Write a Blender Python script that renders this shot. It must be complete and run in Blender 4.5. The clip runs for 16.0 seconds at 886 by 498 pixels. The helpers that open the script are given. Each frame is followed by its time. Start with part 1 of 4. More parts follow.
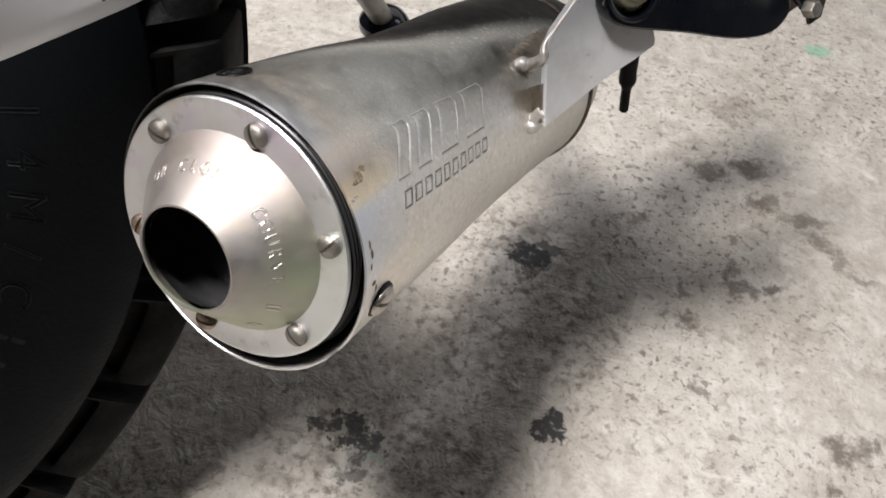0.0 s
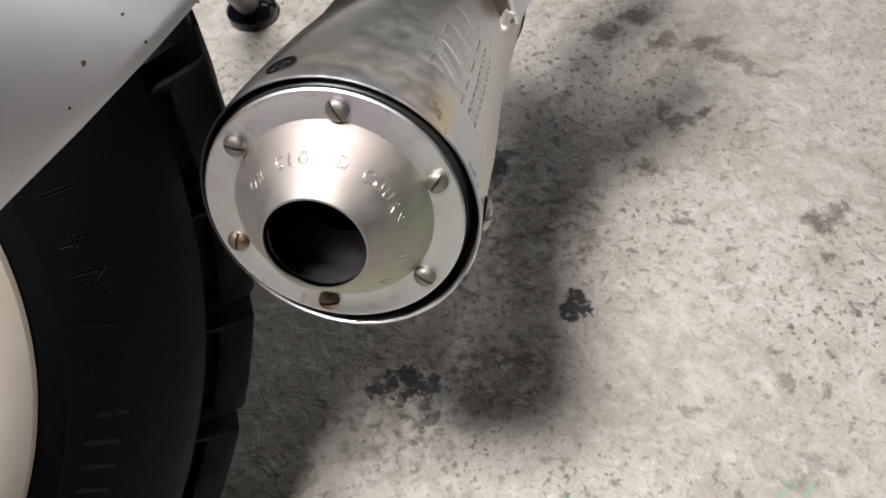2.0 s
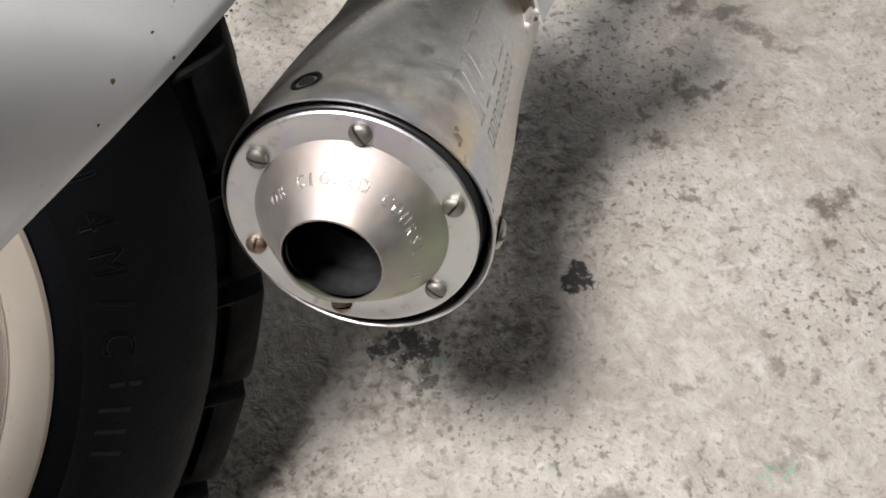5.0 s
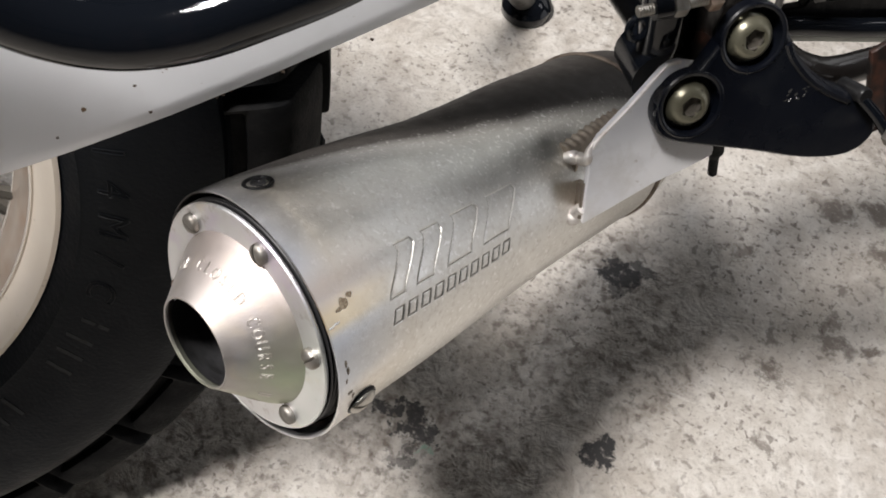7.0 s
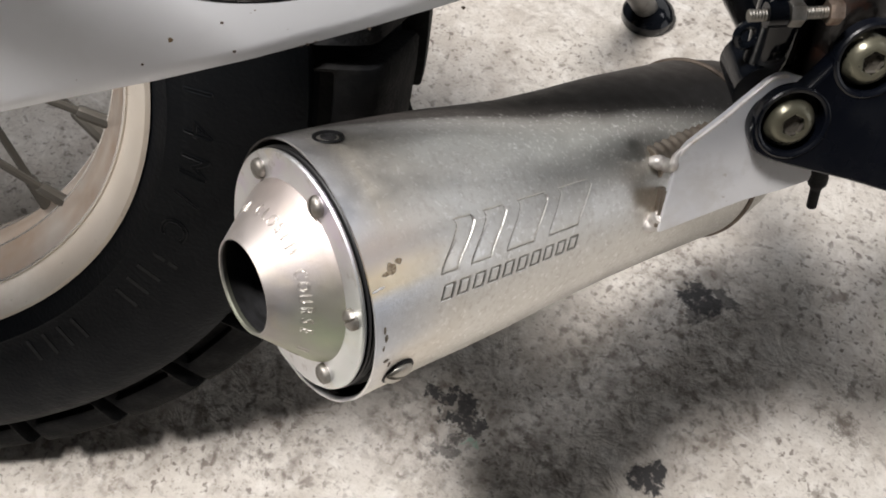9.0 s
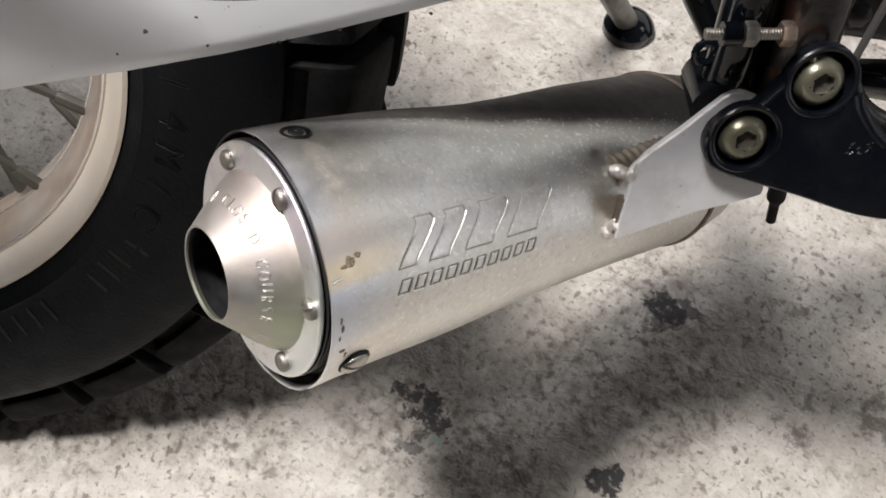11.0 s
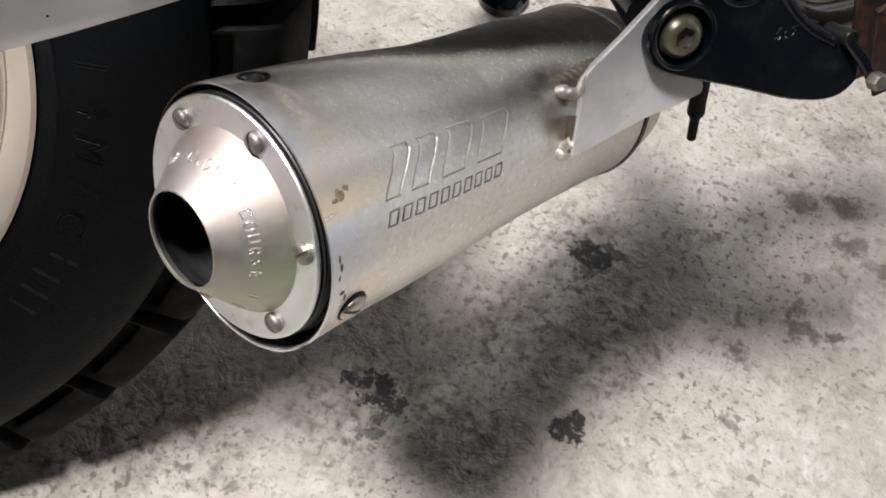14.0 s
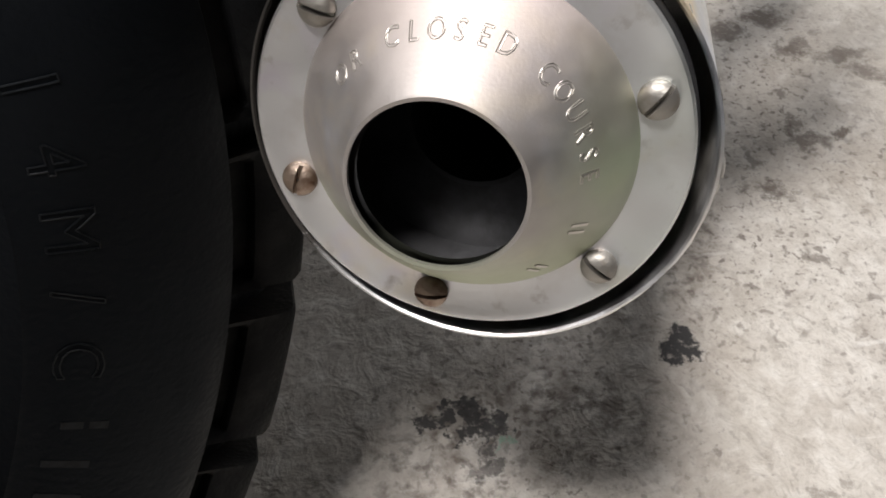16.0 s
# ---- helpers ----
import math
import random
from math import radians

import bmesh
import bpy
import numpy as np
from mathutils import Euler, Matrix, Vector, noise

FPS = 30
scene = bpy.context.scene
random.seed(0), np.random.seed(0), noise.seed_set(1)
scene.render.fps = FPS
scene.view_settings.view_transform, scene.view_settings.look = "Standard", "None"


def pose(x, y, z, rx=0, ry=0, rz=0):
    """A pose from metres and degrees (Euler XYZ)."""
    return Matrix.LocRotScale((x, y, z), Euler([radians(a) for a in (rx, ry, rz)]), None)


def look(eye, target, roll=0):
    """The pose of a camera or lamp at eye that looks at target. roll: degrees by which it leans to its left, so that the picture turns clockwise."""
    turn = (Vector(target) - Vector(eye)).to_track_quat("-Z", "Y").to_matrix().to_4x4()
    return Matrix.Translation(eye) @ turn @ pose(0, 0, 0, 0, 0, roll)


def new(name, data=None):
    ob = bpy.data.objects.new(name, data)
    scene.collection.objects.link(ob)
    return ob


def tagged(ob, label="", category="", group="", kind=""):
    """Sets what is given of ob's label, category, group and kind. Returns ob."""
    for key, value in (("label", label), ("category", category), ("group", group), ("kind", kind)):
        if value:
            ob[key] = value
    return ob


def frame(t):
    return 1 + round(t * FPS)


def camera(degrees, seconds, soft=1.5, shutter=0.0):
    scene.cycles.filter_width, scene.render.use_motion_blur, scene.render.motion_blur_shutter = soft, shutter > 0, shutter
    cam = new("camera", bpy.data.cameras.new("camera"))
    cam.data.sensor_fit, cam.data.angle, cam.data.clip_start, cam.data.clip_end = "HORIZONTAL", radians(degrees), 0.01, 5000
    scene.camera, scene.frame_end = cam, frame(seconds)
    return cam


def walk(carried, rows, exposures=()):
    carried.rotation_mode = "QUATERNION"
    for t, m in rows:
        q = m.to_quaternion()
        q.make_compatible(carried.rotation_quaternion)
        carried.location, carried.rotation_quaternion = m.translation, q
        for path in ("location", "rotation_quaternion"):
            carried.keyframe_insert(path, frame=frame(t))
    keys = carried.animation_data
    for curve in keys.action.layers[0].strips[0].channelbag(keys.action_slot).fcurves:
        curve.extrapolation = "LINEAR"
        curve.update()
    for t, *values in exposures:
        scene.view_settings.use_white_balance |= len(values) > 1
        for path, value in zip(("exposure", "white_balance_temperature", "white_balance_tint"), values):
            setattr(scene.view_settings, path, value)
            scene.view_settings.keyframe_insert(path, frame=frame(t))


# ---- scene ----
cam = camera(55.4, 16.0, soft=1.8)
PATH = [
    (0, (0.026, 0.024, 0.482), (0.02, 1.24, -1.105), 10.1),
    (0.5, (0.001, 0.013, 0.484), (0.103, 1.199, -1.122), 4.1),
    (1, (-0.016, 0.009, 0.484), (0.156, 1.168, -1.137), 0.2),
    (1.5, (-0.023, 0.022, 0.487), (0.198, 1.16, -1.143), -1.6),
    (2, (-0.035, 0.006, 0.489), (0.204, 1.121, -1.154), -2.7),
    (2.5, (-0.037, 0.011, 0.488), (0.208, 1.105, -1.167), -3.0),
    (3, (-0.041, 0.011, 0.497), (0.212, 1.079, -1.175), -2.8),
    (5.5, (-0.027, 0.036, 0.51), (0.139, 0.999, -1.235), 2.5),
    (6, (-0.012, 0.047, 0.512), (-0.004, 1.021, -1.234), 2.9),
    (6.5, (0.018, 0.062, 0.526), (-0.152, 1.039, -1.21), 3.2),
    (7, (0.061, 0.077, 0.535), (-0.264, 1.028, -1.195), 3.6),
    (7.5, (0.076, 0.08, 0.536), (-0.366, 0.99, -1.19), 2.6),
    (8, (0.066, 0.079, 0.531), (-0.437, 0.953, -1.196), 1.5),
    (8.5, (0.069, 0.08, 0.525), (-0.449, 0.932, -1.209), 1.1),
    (11, (0.081, 0.079, 0.533), (-0.408, 0.956, -1.197), 5.9),
    (11.5, (0.09, 0.075, 0.531), (-0.394, 0.969, -1.191), 7.2),
    (12, (0.095, 0.071, 0.537), (-0.38, 0.984, -1.178), 8.7),
    (12.5, (0.099, 0.065, 0.542), (-0.362, 0.999, -1.165), 9.6),
    (13, (0.096, 0.063, 0.544), (-0.338, 1.022, -1.156), 9.9),
    (13.5, (0.091, 0.06, 0.535), (-0.28, 1.054, -1.161), 9.7),
    (14, (0.062, 0.045, 0.511), (-0.188, 1.088, -1.177), 9.9),
    (14.5, (0.009, 0.03, 0.487), (-0.109, 1.119, -1.186), 8.4),
    (15, (-0.028, 0.035, 0.466), (-0.016, 1.164, -1.184), 5.7),
    (15.5, (-0.037, 0.049, 0.431), (0.109, 1.196, -1.201), 4.0),
    (16, (-0.054, 0.060, 0.399), (0.132, 1.236, -1.208), 0.9),
]
# the phone darkens its picture a little while it looks down on the pale floor
walk(cam, [(t, look(eye, target, roll)) for t, eye, target, roll in PATH], [(0, 0.02), (1.0, -0.10), (2.5, -0.22), (5.5, -0.24), (6.5, -0.08), (7.5, 0.05), (14.0, 0.03), (16.0, -0.02)])

# ---- light ----
world = bpy.data.worlds.new("world")
scene.world = world
world.use_nodes = True
world.node_tree.nodes["Background"].inputs[0].default_value = (0.9, 0.95, 1.0, 1)
world.node_tree.nodes["Background"].inputs[1].default_value = 0.006


def lamp(name, place, target, width, length, watts, colour):
    data = bpy.data.lights.new(name, "AREA")
    data.shape, data.size, data.size_y = "RECTANGLE", width, length
    data.energy, data.color = watts, colour
    ob = new(name, data)
    ob.matrix_world = look(place, target)
    return ob


WARM, COOL = (1.0, 0.953, 0.928), (0.965, 0.962, 1.0)
# unseen main lamp, placed from the cast shadow, lowered to dim the far floor
lamp("main_lamp", (-0.384, -0.056, 1.6), (-0.384, -0.056, 0.0), 0.22, 0.245, 37, WARM)
# added unseen fills: for shell reflections, and for the floor by the wheel
lamp("fill_lamp", (1.7, 2.2, 2.55), (1.7, 2.2, 0.0), 1.7, 0.5, 8, COOL)
lamp("fill_lamp", (-0.95, -0.02, 2.55), (-0.95, -0.02, 0.0), 0.3, 0.3, 22, COOL)
# added lights in an unseen doorway and window band, brightening the steel's reflections
lamp("east_fill", (3.26, 1.4, 1.05), (0.0, 1.4, 1.05), 1.96, 2.06, 12, COOL)
lamp("north_fill", (0.925, 3.26, 1.675), (0.925, 0.0, 1.675), 4.3, 1.6, 19, (0.985, 0.985, 0.99))

# ---- frames of reference ----
# bike: origin at the wheel's near flange, x ahead, y to the bike's left, z up along the leaning bike
N = Vector((0.546, -0.791, 0.276)).normalized()
UP = (Vector((0, 0, 1)) - N.z * N).normalized()
AHEAD = UP.cross(N)
HUB = Vector((-0.307, 0.110, 0.295))
BIKE = Matrix((AHEAD, -N, UP)).transposed().to_4x4()
BIKE.translation = HUB
# silencer: origin in the end cap, z out of the outlet, x upwards
OUT = Vector((-0.3737, -0.8624, 0.3414)).normalized()
E1 = (Vector((0, 0, 1)) - OUT.z * OUT).normalized()
CAP = Vector((-0.0347, 0.1614, 0.2907))
CAN = Matrix((E1, OUT.cross(E1), OUT)).transposed().to_4x4()
CAN.translation = CAP


def bk(f, r, u):
    """A point of the bike: ahead, to the right, up."""
    return Vector((f, -r, u))


# ---- materials ----
def material(name, colour, rough=0.5, metal=0.0, grain=(), bump=0.0, bump_scale=400.0, rough_var=0.0, coat=0.0, spec=0.5):
    """A principled material; grain: (scale, detail, low, high, colour) layers mixed over the base by noise."""
    m = bpy.data.materials.new(name)
    m.use_nodes = True
    nt = m.node_tree
    nd, ln = nt.nodes, nt.links
    b = nd["Principled BSDF"]
    b.inputs["Roughness"].default_value, b.inputs["Metallic"].default_value = rough, metal
    b.inputs["Coat Weight"].default_value, b.inputs["Specular IOR Level"].default_value = coat, spec
    co = nd.new("ShaderNodeTexCoord")
    last = nd.new("ShaderNodeRGB")
    last.outputs[0].default_value = (*colour, 1)
    last = last.outputs[0]
    for scale, detail, low, high, tint in grain:
        n = nd.new("ShaderNodeTexNoise")
        n.inputs["Scale"].default_value, n.inputs["Detail"].default_value, n.inputs["Roughness"].default_value = scale, detail, 0.6
        ln.new(co.outputs["Object"], n.inputs["Vector"])
        r = nd.new("ShaderNodeMapRange")
        r.inputs[1].default_value, r.inputs[2].default_value = low, high
        ln.new(n.outputs["Fac"], r.inputs[0])
        x = nd.new("ShaderNodeMix")
        x.data_type = "RGBA"
        x.inputs[7].default_value = (*tint, 1)
        ln.new(r.outputs[0], x.inputs[0])
        ln.new(last, x.inputs[6])
        last = x.outputs[2]
    ln.new(last, b.inputs["Base Color"])
    if rough_var or bump:
        n = nd.new("ShaderNodeTexNoise")
        n.inputs["Scale"].default_value, n.inputs["Detail"].default_value = bump_scale, 6
        ln.new(co.outputs["Object"], n.inputs["Vector"])
        if bump:
            p = nd.new("ShaderNodeBump")
            p.inputs["Strength"].default_value, p.inputs["Distance"].default_value = 1.0, bump
            ln.new(n.outputs["Fac"], p.inputs["Height"])
            ln.new(p.outputs[0], b.inputs["Normal"])
        if rough_var:
            n2 = nd.new("ShaderNodeTexNoise")
            n2.inputs["Scale"].default_value, n2.inputs["Detail"].default_value = bump_scale / 8, 4
            ln.new(co.outputs["Object"], n2.inputs["Vector"])
            r = nd.new("ShaderNodeMapRange")
            r.inputs[1].default_value, r.inputs[2].default_value = 0.3, 0.7
            r.inputs[3].default_value, r.inputs[4].default_value = rough - rough_var, rough + rough_var
            ln.new(n2.outputs["Fac"], r.inputs[0])
            ln.new(r.outputs[0], b.inputs["Roughness"])
    return m


STEEL = material("blasted_steel", (0.87, 0.86, 0.825), 0.41, 1.0, [(420, 4, 0.5, 0.75, (0.70, 0.67, 0.63)), (26, 5, 0.45, 0.75, (0.78, 0.765, 0.72)), (520, 2, 0.60, 0.67, (1.0, 0.99, 0.97))], 0.00009, 1300, 0.09)
CAPM = material("end_cap_aluminium", (0.82, 0.83, 0.85), 0.44, 1.0, [(60, 4, 0.5, 0.8, (0.68, 0.66, 0.64)), (38, 3, 0.52, 0.70, (0.76, 0.72, 0.83)), (31, 4, 0.55, 0.72, (0.84, 0.79, 0.68)), (140, 5, 0.60, 0.75, (0.55, 0.53, 0.52))], 0.00005, 700, 0.06)
CONEM = material("spun_steel", (0.425, 0.403, 0.388), 0.58, 1.0, [(45, 3, 0.45, 0.75, (0.41, 0.38, 0.36)), (60, 4, 0.52, 0.72, (0.52, 0.475, 0.40)), (34, 4, 0.55, 0.72, (0.42, 0.425, 0.46))], 0.00003, 1600, 0.05)
CONEMARK = material("stamped_cone_mark", (0.58, 0.555, 0.52), 0.42, 1.0)
GROOVEM = material("groove_shade_steel", (0.42, 0.39, 0.35), 0.5, 0.9, [(900, 3, 0.45, 0.65, (0.24, 0.22, 0.19))])
SOOT = material("sooty_steel", (0.065, 0.065, 0.068), 0.42, 0.3, [(120, 4, 0.45, 0.7, (0.03, 0.03, 0.03))], bump=0.0002)
SCREWM = material("screw_steel", (0.31, 0.295, 0.27), 0.52, 1.0, [(300, 4, 0.5, 0.7, (0.24, 0.21, 0.175))], 0.0001, 1500, 0.08)
SIDESCREW = material("worn_screw_steel", (0.52, 0.50, 0.46), 0.45, 1.0, [(300, 4, 0.5, 0.7, (0.38, 0.34, 0.29))], 0.0001, 1500, 0.08)
RUSTYSCREW = material("rusty_screw_steel", (0.34, 0.27, 0.22), 0.5, 1.0, [(300, 4, 0.45, 0.7, (0.16, 0.09, 0.06))], 0.0002, 1200, 0.08)
ZINC = material("yellow_zinc", (0.16, 0.154, 0.112), 0.30, 0.6, [(200, 4, 0.5, 0.75, (0.13, 0.12, 0.085))], 0.00006, 1200, 0.06)
SOCKETM = material("dark_socket", (0.11, 0.10, 0.085), 0.6, 0.5, [(500, 4, 0.5, 0.7, (0.03, 0.025, 0.02))])
DISCM = material("dark_steel_disc", (0.05, 0.05, 0.052), 0.4, 0.7)
BLACKRING = material("gap_black", (0.006, 0.006, 0.0065), 0.5, 0.0, spec=0.3)
RUBBER = material("tyre_rubber", (0.0026, 0.0032, 0.0042), 0.48, 0.0, [(30, 4, 0.4, 0.8, (0.0031, 0.0035, 0.0042))], 0.0003, 500, 0.08, spec=0.11)
RUBBER.node_tree.nodes["Principled BSDF"].inputs["Specular Tint"].default_value = (0.78, 0.88, 1.0, 1)
# lighter rubber stands in for glints on the raised lettering
LETTERM = material("glinting_lettering", (0.0085, 0.0100, 0.0120), 0.5, 0.0, [(400, 4, 0.45, 0.65, (0.003, 0.0036, 0.0045))], 0.0001, 900, 0.08, spec=0.2)
LUGM = material("tread_rubber", (0.0055, 0.0058, 0.0063), 0.65, 0.0, [(60, 4, 0.45, 0.75, (0.019, 0.0186, 0.0182))], 0.0004, 600, 0.05, spec=0.08)
RIMM = material("rim_alloy", (0.69, 0.65, 0.59), 0.42, 0.5, [(22, 5, 0.42, 0.70, (0.54, 0.475, 0.40)), (9, 3, 0.45, 0.7, (0.60, 0.545, 0.47)), (420, 3, 0.68, 0.74, (0.2, 0.17, 0.14))], 0.00003, 600, 0.05)
WELLM = material("tarnished_rim", (0.37, 0.335, 0.30), 0.38, 0.6, [(14, 4, 0.42, 0.7, (0.29, 0.20, 0.135))], 0.00003, 600, 0.06)
RIDGEM = material("bright_metal", (0.78, 0.76, 0.73), 0.25, 0.9)
SPOKEM = material("spoke_steel", (0.085, 0.08, 0.07), 0.5, 0.5)
PAINT = material("silver_paint", (0.79, 0.81, 0.84), 0.58, 0.1, [(40, 3, 0.5, 0.8, (0.73, 0.75, 0.77)), (190, 3, 0.715, 0.735, (0.16, 0.10, 0.05))], 0.00004, 900, 0.04, coat=0.05)
BLACKM = material("gloss_black_enamel", (0.0035, 0.0045, 0.0065), 0.08, 0.0, [(60, 4, 0.55, 0.8, (0.007, 0.007, 0.009))], 0.00015, 160, 0.03, spec=0.38)
PLATEM = material("satin_black_paint", (0.0026, 0.0034, 0.0060), 0.28, 0.0, [(70, 4, 0.5, 0.8, (0.008, 0.009, 0.011))], 0.00012, 350, 0.08, spec=0.35)
MARKEDM = material("worn_black_paint", (0.03, 0.029, 0.027), 0.3, 0.2)
RUSTBLACK = material("rusty_black_enamel", (0.008, 0.007, 0.0065), 0.22, 0.0, [(45, 4, 0.63, 0.72, (0.032, 0.013, 0.008))], 0.0004, 220, 0.1, coat=0.2)
RUSTM = material("rusted_steel", (0.045, 0.019, 0.012), 0.45, 0.1, [(90, 4, 0.38, 0.55, (0.010, 0.008, 0.007))], 0.0003, 300, 0.1)
BRACKETM = material("bracket_steel", (0.80, 0.805, 0.82), 0.46, 0.35, [(35, 4, 0.5, 0.8, (0.66, 0.66, 0.67)), (55, 5, 0.52, 0.70, (0.60, 0.585, 0.56)), (21, 3, 0.5, 0.68, (0.70, 0.71, 0.74)), (170, 4, 0.66, 0.74, (0.42, 0.38, 0.33))], 0.00006, 800, 0.06)
SEAMM = material("dark_seam_steel", (0.20, 0.165, 0.135), 0.5, 0.8, [(160, 4, 0.45, 0.7, (0.10, 0.08, 0.065))], 0.0001, 800, 0.08)
BEADM = material("browned_weld", (0.36, 0.315, 0.265), 0.5, 1.0, [(200, 4, 0.5, 0.7, (0.26, 0.21, 0.17))], 0.00012, 800, 0.06)
GLINTM = material("edge_glint_steel", (0.86, 0.83, 0.80), 0.5, 0.2, [(300, 4, 0.5, 0.7, (0.66, 0.60, 0.54))])
DRIPM = material("bright_weld", (0.72, 0.69, 0.66), 0.48, 0.6, [(300, 4, 0.5, 0.7, (0.55, 0.50, 0.46))], 0.0002, 500, 0.08)
ENGINEM = material("engine_casting", (0.004, 0.004, 0.0045), 0.4, 0.0, [(70, 4, 0.55, 0.75, (0.013, 0.0125, 0.012))], 0.0004, 300, 0.1)
STANDM = material("stand_steel", (0.20, 0.195, 0.185), 0.4, 0.8, [(60, 4, 0.5, 0.7, (0.09, 0.085, 0.08))])
WALLM = material("wall_paint", (0.10, 0.095, 0.090), 0.8, 0.0, [(3, 3, 0.4, 0.8, (0.075, 0.071, 0.067))])
CEILM = material("ceiling_paint", (0.085, 0.083, 0.080), 0.85, 0.0, [(2, 3, 0.4, 0.8, (0.065, 0.063, 0.061))])


# ---- mesh helpers ----
def part(name, bm, mat, parent=None, label="", smooth=True):
    me = bpy.data.meshes.new(name)
    bm.normal_update()
    bm.to_mesh(me)
    bm.free()
    if smooth:
        for p in me.polygons:
            p.use_smooth = True
        me.set_sharp_from_angle(angle=radians(38))
    me.materials.append(mat)
    ob = new(name, me)
    if parent:
        ob.parent = parent
    if label:
        ob["label"] = label
    return ob


def thing(name, m, label, category, group="", kind=""):
    ob = new(name)
    ob.empty_display_size = 0.02
    ob.matrix_world = m
    return tagged(ob, label, category, group, kind)


def grid_faces(bm, rings, close_ring=True, close_path=False):
    """Skin a list of vertex rings."""
    n = len(rings[0])
    for a, b in zip(rings, rings[1:] + (rings[:1] if close_path else [])):
        for i in range(n if close_ring else n - 1):
            j = (i + 1) % n
            try:
                bm.faces.new((a[i], a[j], b[j], b[i]))
            except ValueError:
                pass


def lathe(profile, n=64, m=None, caps=(False, False), bm=None):
    """Turn (radius, height) pairs round z."""
    bm = bm or bmesh.new()
    m = m or Matrix()
    rings = []
    for r, z in profile:
        rings.append([bm.verts.new(m @ Vector((r * math.cos(a), r * math.sin(a), z))) for a in (2 * math.pi * k / n for k in range(n))])
    grid_faces(bm, rings)
    if caps[0]:
        bm.faces.new(list(reversed(rings[0])))
    if caps[1]:
        bm.faces.new(rings[-1])
    bmesh.ops.recalc_face_normals(bm, faces=bm.faces)
    return bm


def smooth_path(points, steps=8):
    """Catmull-Rom through points."""
    pts = [Vector(p) for p in points]
    pts = [2 * pts[0] - pts[1]] + pts + [2 * pts[-1] - pts[-2]]
    out = []
    for i in range(1, len(pts) - 2):
        p0, p1, p2, p3 = pts[i - 1 : i + 3]
        for k in range(steps):
            t = k / steps
            out.append(0.5 * (2 * p1 + (p2 - p0) * t + (2 * p0 - 5 * p1 + 4 * p2 - p3) * t * t + (3 * p1 - p0 - 3 * p2 + p3) * t**3))
    out.append(pts[-2])
    return out


def sweep(points, radius, n=16, bm=None, caps=True, ref=(0, 0, 1)):
    """A tube along points; radius: a number or one per point."""
    bm = bm or bmesh.new()
    rings = []
    side = None
    for i, p in enumerate(points):
        d = (points[min(i + 1, len(points) - 1)] - points[max(i - 1, 0)]).normalized()
        side = (side - side.dot(d) * d) if side else Vector(ref).cross(d)
        if side.length < 1e-6:
            side = Vector((1, 0, 0)).cross(d)
        side = side.normalized()
        other = d.cross(side)
        r = radius[i] if isinstance(radius, (list, tuple)) else radius
        rings.append([bm.verts.new(p + r * (math.cos(a) * side + math.sin(a) * other)) for a in (2 * math.pi * k / n for k in range(n))])
    grid_faces(bm, rings)
    if caps:
        bm.faces.new(list(reversed(rings[0])))
        bm.faces.new(rings[-1])
    bmesh.ops.recalc_face_normals(bm, faces=bm.faces)
    return bm


def rounded(outline, steps=5):
    """A closed outline with rounded run, through Catmull-Rom."""
    n = len(outline)
    out = []
    for i in range(n):
        p0, p1, p2, p3 = (Vector(outline[(i + k) % n]) for k in (-1, 0, 1, 2))
        for k in range(steps):
            t = k / steps
            out.append(0.5 * (2 * p1 + (p2 - p0) * t + (2 * p0 - 5 * p1 + 4 * p2 - p3) * t * t + (3 * p1 - p0 - 3 * p2 + p3) * t**3))
    return out


def slab(outline, thick, place, bevel=0.0008, bm=None):
    """A plate from a flat outline; place(x, y, h) gives a point, h from 0 to thick."""
    bm = bm or bmesh.new()
    low = [bm.verts.new(place(x, y, 0)) for x, y in outline]
    high = [bm.verts.new(place(x, y, thick)) for x, y in outline]
    faces = [bm.faces.new(low), bm.faces.new(high)]
    grid_faces(bm, [low, high])
    bmesh.ops.recalc_face_normals(bm, faces=bm.faces)
    if bevel:
        edges = {e for f in faces for e in f.edges}
        bmesh.ops.bevel(bm, geom=list(edges), offset=bevel, segments=3, profile=0.6, affect="EDGES")
    return bm


def box(m, size, bevel=0.0, bm=None):
    bm = bm or bmesh.new()
    got = bmesh.ops.create_cube(bm, size=1.0, matrix=m @ Matrix.Diagonal((*size, 1)))
    if bevel:
        edges = {e for v in got["verts"] for e in v.link_edges}
        bmesh.ops.bevel(bm, geom=list(edges), offset=bevel, segments=2, affect="EDGES")
    return bm


def facing(place, out, up=(0, 0, 1)):
    """A matrix at place whose z looks along out."""
    z = Vector(out).normalized()
    x = Vector(up).cross(z)
    x = x.normalized() if x.length > 1e-5 else Vector((1, 0, 0))
    m = Matrix((x, z.cross(x), z)).transposed().to_4x4()
    m.translation = place
    return m


